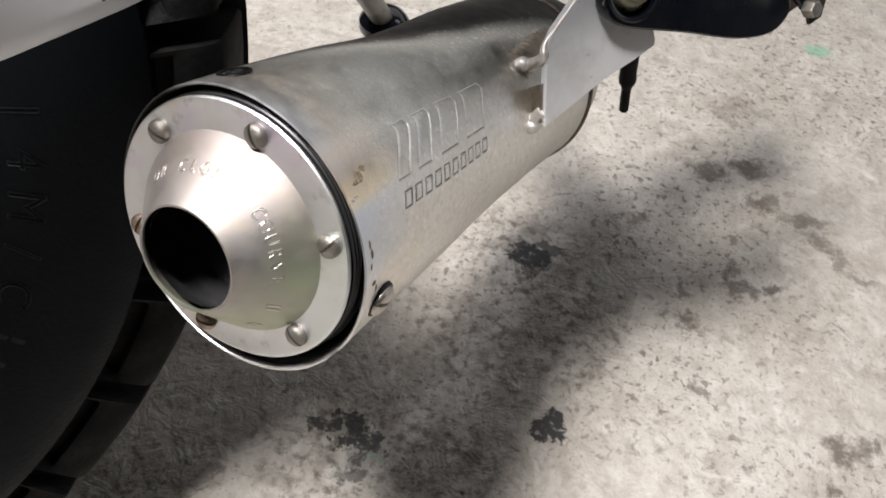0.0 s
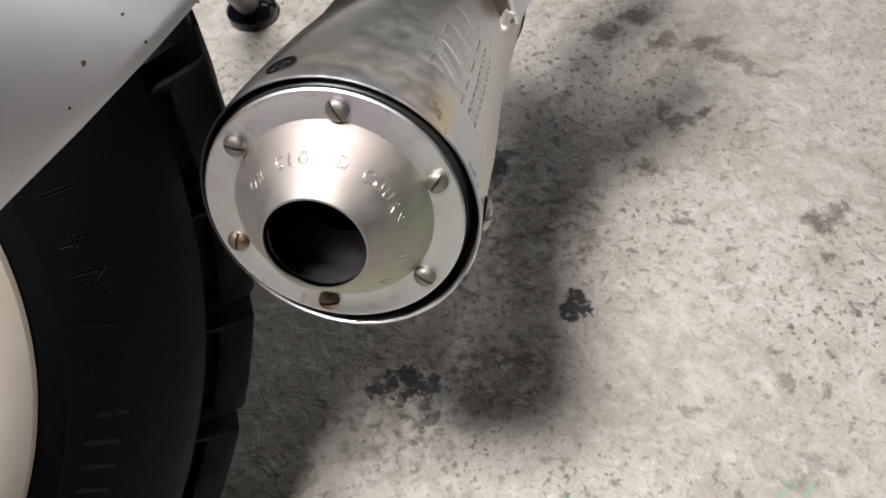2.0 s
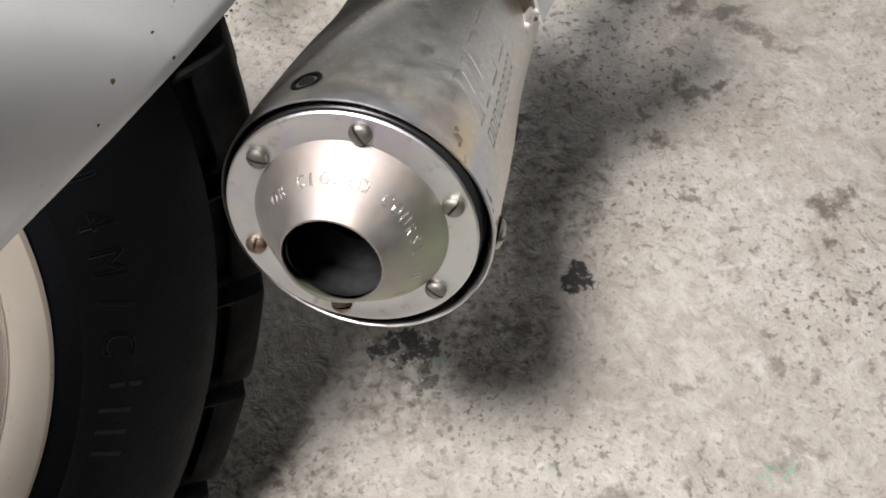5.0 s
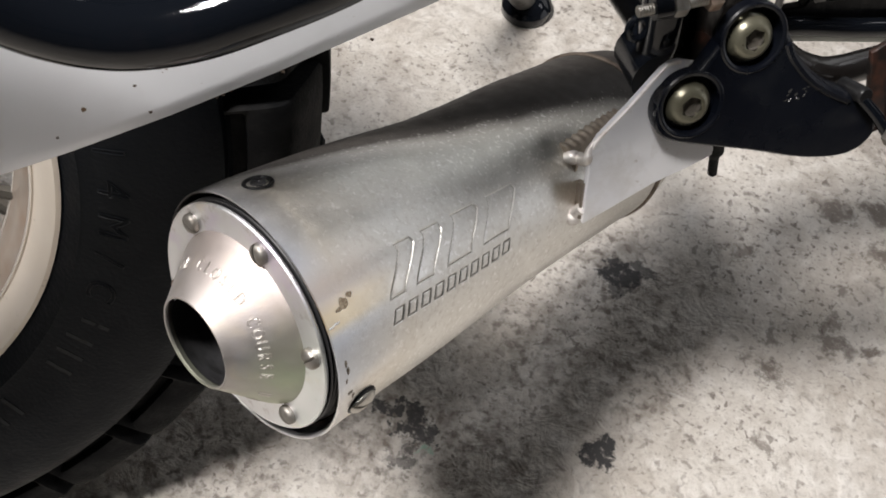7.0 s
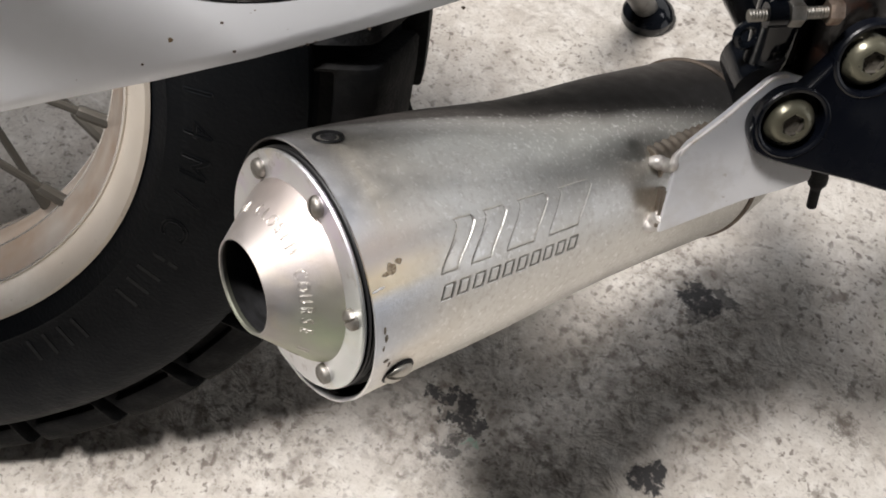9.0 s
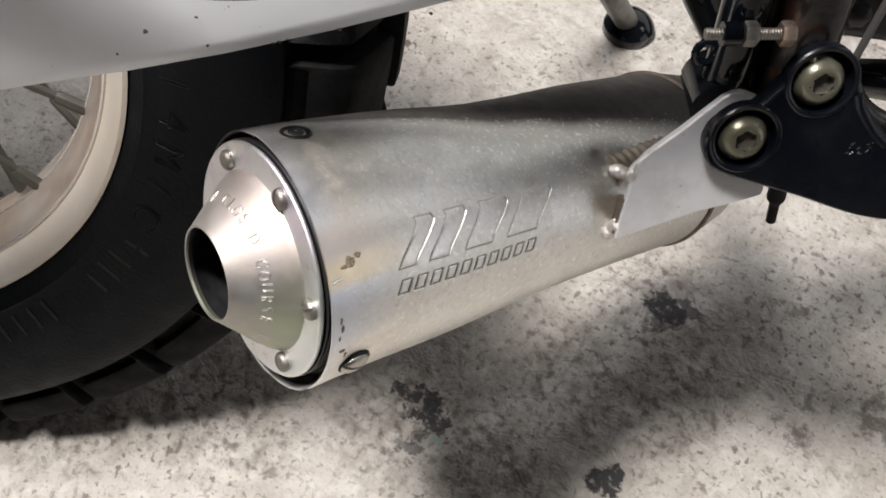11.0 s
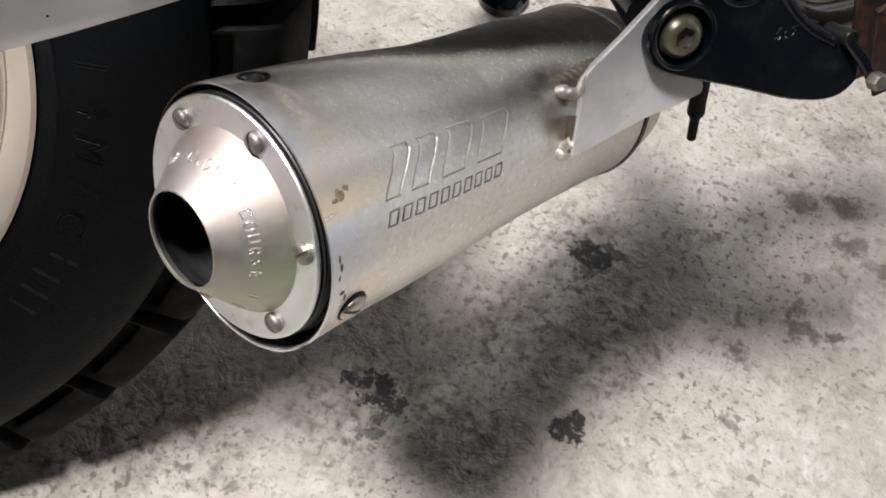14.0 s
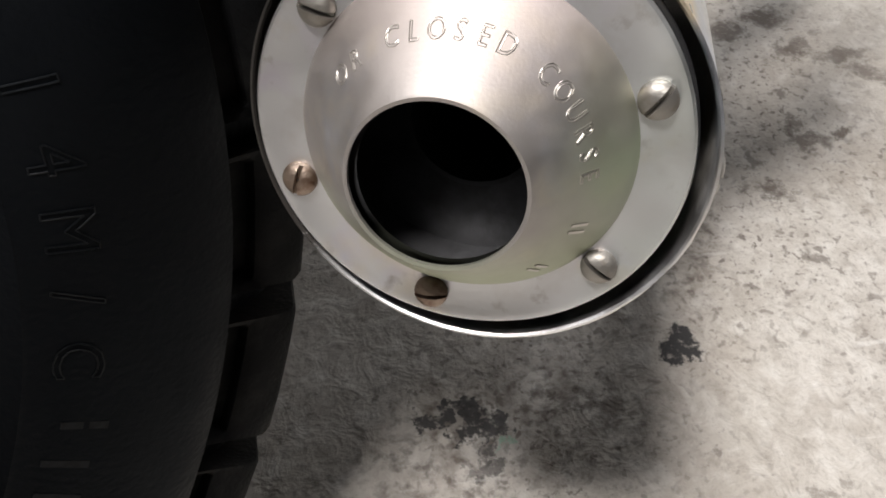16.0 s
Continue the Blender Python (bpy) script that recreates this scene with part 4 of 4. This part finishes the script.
slope = math.hypot(0.0128, 0.0142) / 0.0142
for k, char in enumerate("OR CLOSED COURSE"):
    if char != " ":
        deg0 = -58.5 + 9.4 * k
        part("stamped_letter", rim_outline(letter_mesh(char, 0.0054), 0.00011, lambda x, y, h: on_cone(deg0 + math.degrees(0.74 * x / 0.0238), 0.0084 - y / slope, h), 0.00002), CONEMARK, cone)
for deg0, z0 in ((107.0, 0.0060), (111.0, 0.0058), (135.0, 0.0046), (139.0, 0.0046)):
    bm = bmesh.new()
    rows = [[bm.verts.new(on_cone(deg0 + dd, z0 + dz, h)) for dz, h in ((-0.0014, -0.0002), (-0.0014, 0.00012), (0.0014, 0.00012), (0.0014, -0.0002))] for dd in (-0.7, 0.7)]
    grid_faces(bm, rows)
    bm.faces.new(rows[0]), bm.faces.new(rows[1])
    bmesh.ops.recalc_face_normals(bm, faces=bm.faces)
    part("stamped_dash", bm, CONEMARK, cone)
def scuff(deg, s0, wide, long, mat, label, seed):
    """A low ragged patch on the shell."""
    bm = bmesh.new()
    ring = []
    for k in range(18):
        a = 2 * math.pi * k / 18
        ragged = 1 + 0.45 * noise.noise(Vector((1.3 * math.cos(a), 1.3 * math.sin(a), seed)))
        ring.append(bm.verts.new(on_body(deg + wide * math.cos(a) * ragged, s0 + long * math.sin(a) * ragged, 0.00008)))
    mid_v = bm.verts.new(on_body(deg, s0, 0.0002))
    for a, b in zip(ring, ring[1:] + ring[:1]):
        bm.faces.new((a, b, mid_v))
    bmesh.ops.recalc_face_normals(bm, faces=bm.faces)
    part("scuff", bm, mat, shell, label)


SCUFFM = material("burnt_scuff", (0.20, 0.15, 0.10), 0.6, 0.5, [(900, 4, 0.45, 0.6, (0.40, 0.34, 0.25))])
NICKM = material("dark_nick", (0.17, 0.15, 0.125), 0.6, 0.6, [(900, 4, 0.45, 0.6, (0.25, 0.22, 0.18))])
scuff(41.4, 0.0110, 2.4, 0.0017, SCUFFM, "brown scuff near the rim", 1.0)
scuff(39.4, 0.0138, 1.2, 0.0012, SCUFFM, "brown scuff near the rim", 2.0)
scuff(42.6, 0.0088, 0.9, 0.0013, SCUFFM, "brown scuff near the rim", 3.0)
for k, (deg, s0, wide, long) in enumerate(((64.0, 0.0060, 1.8, 0.0004), (68.0, 0.0066, 2.0, 0.0005), (72.5, 0.0058, 1.2, 0.0004), (80.0, 0.0075, 1.0, 0.0011), (83.0, 0.0090, 1.6, 0.0005))):
    scuff(deg, s0, wide, long, NICKM, "dark nick by the rim", 5.0 + k)
for k, (deg, s0) in enumerate(((46.9, 0.0062), (47.3, 0.0042))):
    scuff(deg, s0, 0.5, 0.0012, RIDGEM, "bright nick by the rim", 15.0 + k)

# ---- mounting bracket welded to the silencer ----
def hang(f, u, h):
    """A point on the upright mounting plane: ahead, up, out of the plane."""
    return bk(f, 0.0565 - 0.25 * u + 1.031 * h, u)


HN = bk(0, 0.97, 0.242).normalized()
bracket = thing("mounting_bracket", BIKE, "bare steel mounting bracket welded to the silencer", "bracket")
outline = [(0.3846, -0.0351), (0.3850, -0.0300), (0.3862, -0.0258), (0.3888, -0.0222), (0.3998, -0.0126), (0.4122, -0.0008), (0.4156, 0.0011), (0.4190, 0.0014), (0.4260, -0.0005), (0.4345, -0.0340), (0.4340, -0.0362), (0.4240, -0.0398), (0.4110, -0.0436), (0.3846, -0.0548), (0.3822, -0.0556), (0.3826, -0.0500), (0.3836, -0.0430)]
part("bracket_plate", slab(outline, 0.0034, lambda x, y, h: hang(x, y, h - 0.0034), 0.0006), BRACKETM, bracket)
# the edge that turns in to the shell, and its welds
to_bike = BIKE.inverted() @ CAN
flange = []
for k in range(13):
    t = k / 12
    deg, s = 40.0 + 24.0 * t, 0.1400 - 0.0050 * t
    flange.append((hang(0.3842 - 0.0018 * t, -0.0330 - 0.0215 * t, -0.0016), to_bike @ on_body(deg, s, -0.001)))
bm = bmesh.new()
rows = []
for a, b in flange[4:]:
    d = (b - a).normalized()
    side = Vector((0.0013, 0, 0))
    rows.append([bm.verts.new(p) for p in (a + side, b + side, b - side, a - side)])
grid_faces(bm, rows)
bm.faces.new(rows[0]), bm.faces.new(rows[-1])
bmesh.ops.recalc_face_normals(bm, faces=bm.faces)
# brown colour stands in for the shade on this inward face
part("turned_edge", bm, BEADM, bracket, "turned edge, its shade painted brown")
run = [to_bike @ on_body(34.0 - 9.0 * k / 80, 0.136 + 0.044 * k / 80, -0.0040) for k in range(81)]
part("weld_bead", sweep(run, [(0.0072 - 0.0026 * k / 80) * (1 + 0.045 * math.sin(2 * math.pi * k / 8.2)) for k in range(81)], 20), BEADM, bracket, "rippled weld bead")
# drips of weld that bridge to the plate's edge, above and below
high = smooth_path([to_bike @ on_body(33.0, 0.1345, -0.0006), to_bike @ on_body(34.5, 0.1362, 0.0016), to_bike @ on_body(37.0, 0.1385, 0.0030), hang(0.3846, -0.0310, -0.0016), hang(0.3852, -0.0270, -0.0012), hang(0.3876, -0.0236, -0.0012)], 5)
low = smooth_path([to_bike @ on_body(70.0, 0.1310, -0.0010), to_bike @ on_body(67.5, 0.1312, 0.0004), to_bike @ on_body(65.0, 0.1325, 0.0012), hang(0.3832, -0.0500, -0.0016)], 5)
for drop, sizes in ((high, (0.0016, 0.0030, 0.0026, 0.0019, 0.0014, 0.0006)), (low, (0.0018, 0.0030, 0.0034, 0.0024))):
    count = len(drop) - 1
    swell = [float(np.interp(k / count * (len(sizes) - 1), range(len(sizes)), sizes)) * (1 + 0.12 * noise.noise(Vector((k * 0.7, 5.3, 0)))) for k in range(count + 1)]
    part("weld_blob", sweep(drop, swell, 14), DRIPM, bracket, "bright weld drip")
# pale strip painted for the light caught by the plate's upper edge
part("edge_glint", sweep(smooth_path([hang(x + 0.0002, y - 0.0003, -0.0007) for x, y in outline[2:8]], 3), 0.0008, 8), GLINTM, bracket, "bright strip standing in for light on the plate's edge")

# ---- black footrest hanger ----
hanger = thing("footrest_hanger", BIKE, "black painted steel footrest hanger plate, edges worn", "hanger")
outline = [(0.4061, -0.0126), (0.4085, -0.0063), (0.4142, -0.0023), (0.4198, -0.0004), (0.4272, 0.0074), (0.4342, 0.0161), (0.4412, 0.0195), (0.4486, 0.0179), (0.4550, 0.0113), (0.4587, 0.0041), (0.4667, -0.0051), (0.4747, -0.0111), (0.4837, -0.0157), (0.4947, -0.0239), (0.4962, -0.0329), (0.4867, -0.0395), (0.4682, -0.0382), (0.4439, -0.0311), (0.4257, -0.0263), (0.4140, -0.0229), (0.4079, -0.0189)]
smooth_outline = [tuple(p) for p in rounded([(x, y, 0) for x, y in outline], 4)]
smooth_outline = [(p[0], p[1]) for p in smooth_outline]
BOLTS = ((0.4199, -0.0117), (0.4417, 0.0087))
plate = part("hanger_plate", slab(smooth_outline, 0.0074, lambda x, y, h: hang(x, y, h + 0.0006), 0.0022), PLATEM, hanger)
for f, u in BOLTS:
    drill = part("drill", lathe([(0.0106, 0.0012), (0.0106, 0.014)], 48, facing(hang(f, u, 0.0), HN), (True, True)), PLATEM, hanger)
    cut = plate.modifiers.new("seat", "BOOLEAN")
    cut.operation, cut.object, cut.solver = "DIFFERENCE", drill, "EXACT"
    bored = bpy.data.meshes.new_from_object(plate.evaluated_get(bpy.context.evaluated_depsgraph_get()))
    plate.modifiers.clear()
    plate.data = bored
    bpy.data.objects.remove(drill)
plate.data.set_sharp_from_angle(angle=radians(38))
# worn raised mark on the face of the plate
random.seed(21)
for k in range(16):
    f, u = 0.4560 + 0.0095 * random.random(), -0.0145 + 0.0052 * random.random()
    slant = random.uniform(-0.6, 0.9)
    reach = random.uniform(0.0006, 0.0014)
    part("worn_mark", sweep([hang(f, u, 0.0079), hang(f + reach * 0.5 * math.cos(slant), u + reach * 0.5 * math.sin(slant), 0.0082), hang(f + reach * math.cos(slant), u + reach * math.sin(slant), 0.0079)], 0.00022, 6), MARKEDM, hanger)
# raised lip along the curved edge
part("lip", sweep([hang(x, y, 0.0077) for x, y in [(p.x, p.y) for p in smooth_path([(0.4552, 0.0069, 0), (0.4579, 0.0014, 0), (0.4652, -0.0069, 0), (0.4742, -0.0133, 0), (0.4827, -0.0176, 0)], 6)]], 0.0016, 8), PLATEM, hanger)


def button_bolt(f, u, h, radius, mat, parent, turn=0.0):
    """A domed bolt with a hexagon socket."""
    m = facing(hang(f, u, h), HN)
    bm = lathe([(radius, 0.0), (radius * 1.0, radius * 0.18), (radius * 0.96, radius * 0.34), (radius * 0.84, radius * 0.56), (radius * 0.68, radius * 0.72), (radius * 0.54, radius * 0.79), (radius * 0.50, radius * 0.79)], 48, m)
    n = 48
    top = [v for v in bm.verts][-n:]
    hexa = []
    for k in range(n):
        a = 2 * math.pi * k / n
        b = (a + turn) % (math.pi / 3) - math.pi / 6
        r = radius * 0.40 / math.cos(b)
        hexa.append([bm.verts.new(m @ Vector((r * math.cos(a), r * math.sin(a), radius * z))) for z in (0.77, 0.46)])
    grid_faces(bm, [top, [h[0] for h in hexa], [h[1] for h in hexa]])
    bmesh.ops.recalc_face_normals(bm, faces=bm.faces)
    bolt = part("bolt", bm, mat, parent, "dull yellow zinc button-head socket bolt")
    inner = lathe([(radius * 0.43, radius * 0.72), (radius * 0.41, radius * 0.50), (0.0, radius * 0.47)], 6, m @ Matrix.Rotation(math.pi / 6 - turn, 4, "Z"))
    part("socket", inner, SOCKETM, bolt, "dark hexagon socket", smooth=False)
    return bolt


for f, u in BOLTS:
    # counterbored boss: a raised ring, dark inside, with the bolt standing in it
    m = facing(hang(f, u, 0.0), HN)
    part("boss", lathe([(0.0130, 0.004), (0.0126, 0.0081), (0.0120, 0.0086), (0.0114, 0.0085), (0.0108, 0.0081), (0.0106, 0.0060)], 64, m), PLATEM, hanger)
    # black floor puts the bore's shade into colour
    part("bore_floor", lathe([(0.0105, 0.0012), (0.0105, 0.0022), (0.0, 0.0022)], 48, m), BLACKRING, hanger)
    button_bolt(f, u, 0.0022, 0.0088, ZINC, hanger, 0.4)
# footrest bar curving ahead behind the plate, and the hinge at its end
bar = smooth_path([hang(0.450, 0.008, -0.004), hang(0.4625, -0.006, -0.006), hang(0.475, -0.0138, -0.008), hang(0.4880, -0.0174, -0.010), hang(0.510, -0.0170, -0.012), hang(0.540, -0.014, -0.013), hang(0.60, -0.008, -0.014)], 6)
part("footrest_bar", sweep(bar, 0.0060, 16), RUSTBLACK, hanger, "black enamel bar with rust showing")
for h in (0.001, 0.013):
    part("hinge_cheek", slab([(0.4925, -0.004), (0.5010, 0.000), (0.5200, 0.006), (0.5230, -0.003), (0.5100, -0.020), (0.5050, -0.034), (0.4990, -0.036), (0.4945, -0.022)], 0.0025, lambda x, y, d, h=h: hang(x, y, h + d), 0.0008), RUSTM, hanger, "rusty hinge cheek")
part("hinge_bolt", lathe([(0.0036, 0.0), (0.0036, 0.004), (0.0030, 0.005), (0.0, 0.005)], 6, facing(hang(0.4968, -0.0290, 0.0155), HN)), SCREWM, hanger, "small grey hexagon bolt")
part("hinge_pin", lathe([(0.0032, -0.006), (0.0032, 0.007), (0.0026, 0.008), (0.0, 0.008)], 20, facing(hang(0.4868, -0.0165, 0.004), HN)), ENGINEM, hanger)
part("hinge_link", sweep([hang(0.4868, -0.0165, 0.010), hang(0.4925, -0.0225, 0.012), hang(0.4968, -0.0285, 0.014)], 0.0023, 10), BLACKM, hanger)
# rubber-tipped stub below the plate
stub = smooth_path([bk(0.4660, 0.0136, -0.051), bk(0.4720, 0.0070, -0.0690), bk(0.4767, 0.0011, -0.0838), bk(0.4810, -0.0040, -0.0970), bk(0.4872, -0.0114, -0.1162)], 5)
part("stub", sweep(stub, [0.0042] * 13 + [0.0045, 0.0044, 0.0030] + [0.0025] * 5, 14), LUGM, hanger, "black rubber-tipped stub")

# ---- frame behind the hanger ----
frame_post = thing("frame_bracket", BIKE, "glossy black frame tubes with rust patches behind hanger", "frame")
part("rear_tube", sweep(smooth_path([bk(0.410, 0.048, 0.12), bk(0.4105, 0.048, 0.09), bk(0.4125, 0.048, 0.05), bk(0.4145, 0.046, 0.015), bk(0.4165, 0.042, -0.006), bk(0.420, 0.040, -0.02)], 6), 0.0080, 20), BLACKM, frame_post)
part("front_tube", sweep(smooth_path([bk(0.437, 0.040, 0.12), bk(0.4375, 0.040, 0.09), bk(0.4385, 0.040, 0.05), bk(0.440, 0.040, 0.02), bk(0.441, 0.040, -0.01)], 6), 0.0125, 24), RUSTBLACK, frame_post)
part("lug", sweep([bk(0.4160, 0.030, -0.006), bk(0.4155, 0.050, -0.0085)], 0.0112, 20), BLACKM, frame_post)
part("web", slab([(0.414, -0.01), (0.414, 0.03), (0.413, 0.06), (0.448, 0.06), (0.449, 0.05), (0.448, 0.0), (0.446, -0.02)], 0.004, lambda x, y, h: bk(x, 0.036 + h, y), 0.001), RUSTBLACK, frame_post)
part("eyelet", sweep([bk(0.4048 + 0.0034 * math.cos(a), 0.047, 0.0118 + 0.0040 * math.sin(a)) for a in (2 * math.pi * k / 20 for k in range(21))], 0.0015, 8), BLACKM, frame_post)
part("lower_tube", sweep([bk(0.402, -0.045, 0.042), bk(0.432, -0.045, -0.002), bk(0.460, -0.045, -0.043)], 0.014, 20), BLACKM, frame_post)
stop = thing("stop_bolt", BIKE, "small adjuster bolt with two lock nuts", "bolt")
axis0, axis1 = bk(0.3985, 0.058, 0.0250), bk(0.4275, 0.058, 0.0262)
part("thread", sweep([axis0 + (axis1 - axis0) * k / 60 for k in range(61)], [0.0021 if k % 2 else 0.0018 for k in range(61)], 12), SCREWM, stop)
along = (axis1 - axis0).normalized()
for d, w, rusty in ((0.0125, 0.0045, False), (0.0245, 0.0045, True)):
    part("nut", lathe([(0.0020, 0.0), (0.0038, 0.0), (0.0042, 0.0006), (0.0042, w - 0.0006), (0.0038, w), (0.0020, w)], 6, facing(axis0 + along * d, along)), RUSTYSCREW if rusty else SCREWM, stop, "brown rusty nut" if rusty else "dull zinc nut")
part("sleeve", lathe([(0.0020, 0.0), (0.0040, 0.0), (0.0040, 0.006), (0.0020, 0.006)], 20, facing(axis0 + along * 0.0055, along)), BLACKM, stop)

cable = thing("brake_rod", BIKE, "thin grey steel rod running down beside the frame", "rod")
part("rod", sweep([bk(0.472, 0.038, 0.085), bk(0.4585, 0.046, 0.008), bk(0.456, 0.046, -0.004)], 0.0014, 10), STANDM, cable)

# ---- engine underside, dark, ahead of the frame ----
engine = thing("engine", BIKE, "dark cast engine cases under the frame", "engine")
part("case", slab([tuple(p)[:2] for p in rounded([(0.456, 0.024, 0), (0.4555, 0.008, 0), (0.4700, -0.0042, 0), (0.4850, -0.0068, 0), (0.4965, -0.0080, 0), (0.5035, -0.0120, 0), (0.5085, -0.0170, 0), (0.5170, -0.0180, 0), (0.5350, -0.0190, 0), (0.575, -0.0235, 0), (0.590, -0.010, 0), (0.580, 0.020, 0), (0.48, 0.026, 0)], 4)], 0.024, lambda x, y, h: bk(x, 0.002 - h, y), 0.004), ENGINEM, engine)
part("chain_guard", slab([(0.4885, -0.0216), (0.5070, -0.0214), (0.5120, -0.0150), (0.58, -0.020), (0.58, -0.040), (0.5372, -0.0340), (0.5233, -0.0318), (0.5070, -0.0288), (0.4930, -0.0268)], 0.006, lambda x, y, h: bk(x, -0.004 - h, y), 0.001), ENGINEM, engine)
part("cover", lathe([(0.016, 0.0), (0.016, 0.005), (0.014, 0.007), (0.0, 0.008)], 40, facing(bk(0.548, 0.001, 0.0), bk(0, 1, 0))), ENGINEM, engine)
part("case_bolt", lathe([(0.0058, 0.0), (0.0058, 0.005), (0.0048, 0.0062), (0.0, 0.0062)], 6, facing(bk(0.5075, 0.002, 0.0030), bk(0, 1, 0))), SCREWM, engine, "large dull hexagon bolt")
for f, u in ((0.4775, 0.006), (0.5060, -0.0090), (0.4930, 0.010)):
    part("stud", lathe([(0.005, 0.0), (0.005, 0.005), (0.003, 0.006), (0.0, 0.006)], 6, facing(bk(f, 0.002, u), bk(0, 1, 0))), ENGINEM, engine)
part("lower_rail", sweep(smooth_path([bk(0.468, 0.0, -0.0215), bk(0.490, 0.0, -0.0262), bk(0.507, 0.0, -0.0282), bk(0.537, 0.0, -0.0338), bk(0.59, 0.0, -0.040)], 5), 0.0044, 16), BLACKM, engine)

part("pale_tube", sweep(smooth_path([bk(0.478, -0.004, -0.0290), bk(0.4966, -0.004, -0.0325), bk(0.5172, -0.004, -0.0358), bk(0.5372, -0.004, -0.0392), bk(0.60, -0.004, -0.050)], 5), 0.0036, 16), material("faded_grey_paint", (0.30, 0.315, 0.285), 0.5, 0.0, [(80, 4, 0.45, 0.7, (0.22, 0.225, 0.20))]), engine, "faded grey-green painted tube")

# ---- side stand on the far side ----
stand = thing("side_stand", Matrix.Translation((-0.063, 0.624, 0.0)), "grey steel side stand with a round black foot", "stand")
part("foot", lathe([(0.0, 0.0), (0.0205, 0.0), (0.0220, 0.002), (0.0220, 0.009), (0.018, 0.014), (0.012, 0.017), (0.0, 0.017)], 40), BLACKM, stand, "round black rubber foot")
part("leg", sweep([Vector((0, 0, 0.008)), Vector((-0.044, -0.127, 0.2)), Vector((-0.070, -0.203, 0.32))], 0.0095, 20), STANDM, stand)

# ---- raised words on the tyre ----
def on_wall(deg, r, h=0.0):
    """A point on the near sidewall: angle ahead of the axle, radius."""
    z = 0.047
    for (r0, z0), (r1, z1) in zip(TYRE[4:], TYRE[5:]):
        if r0 <= r <= r1:
            z = z0 + (z1 - z0) * (r - r0) / (r1 - r0)
    a = radians(deg)
    return Vector((r * math.cos(a), r * math.sin(a), z + h))


for k, char in enumerate("14M/C"):
    deg0 = -8.2 - 5.2 * k
    part("raised_letter", rim_outline(letter_mesh(char, 0.0175), 0.00024, lambda x, y, h: on_wall(deg0 - math.degrees(x / 0.211), 0.2055 + y, h), 0.0002), LETTERM, tyre)
# unreadable lettering further round, as plain bars
for deg0, r0, n in ((-34.6, 0.2085, 1), (-38.0, 0.2055, 3), (-54.0, 0.203, 4), (18.0, 0.206, 4), (-80.0, 0.207, 5)):
    for k in range(n):
        bm = bmesh.new()
        d = deg0 - 3.0 * k
        rows = [[bm.verts.new(on_wall(d + dd, rr, h)) for rr, h in ((r0, -0.0003), (r0, 0.0003), (r0 + 0.012, 0.0003), (r0 + 0.012, -0.0003))] for dd in (-0.3, 0.3)]
        grid_faces(bm, rows)
        bm.faces.new(rows[0]), bm.faces.new(rows[1])
        bmesh.ops.recalc_face_normals(bm, faces=bm.faces)
        part("raised_bar", bm, LETTERM, tyre)
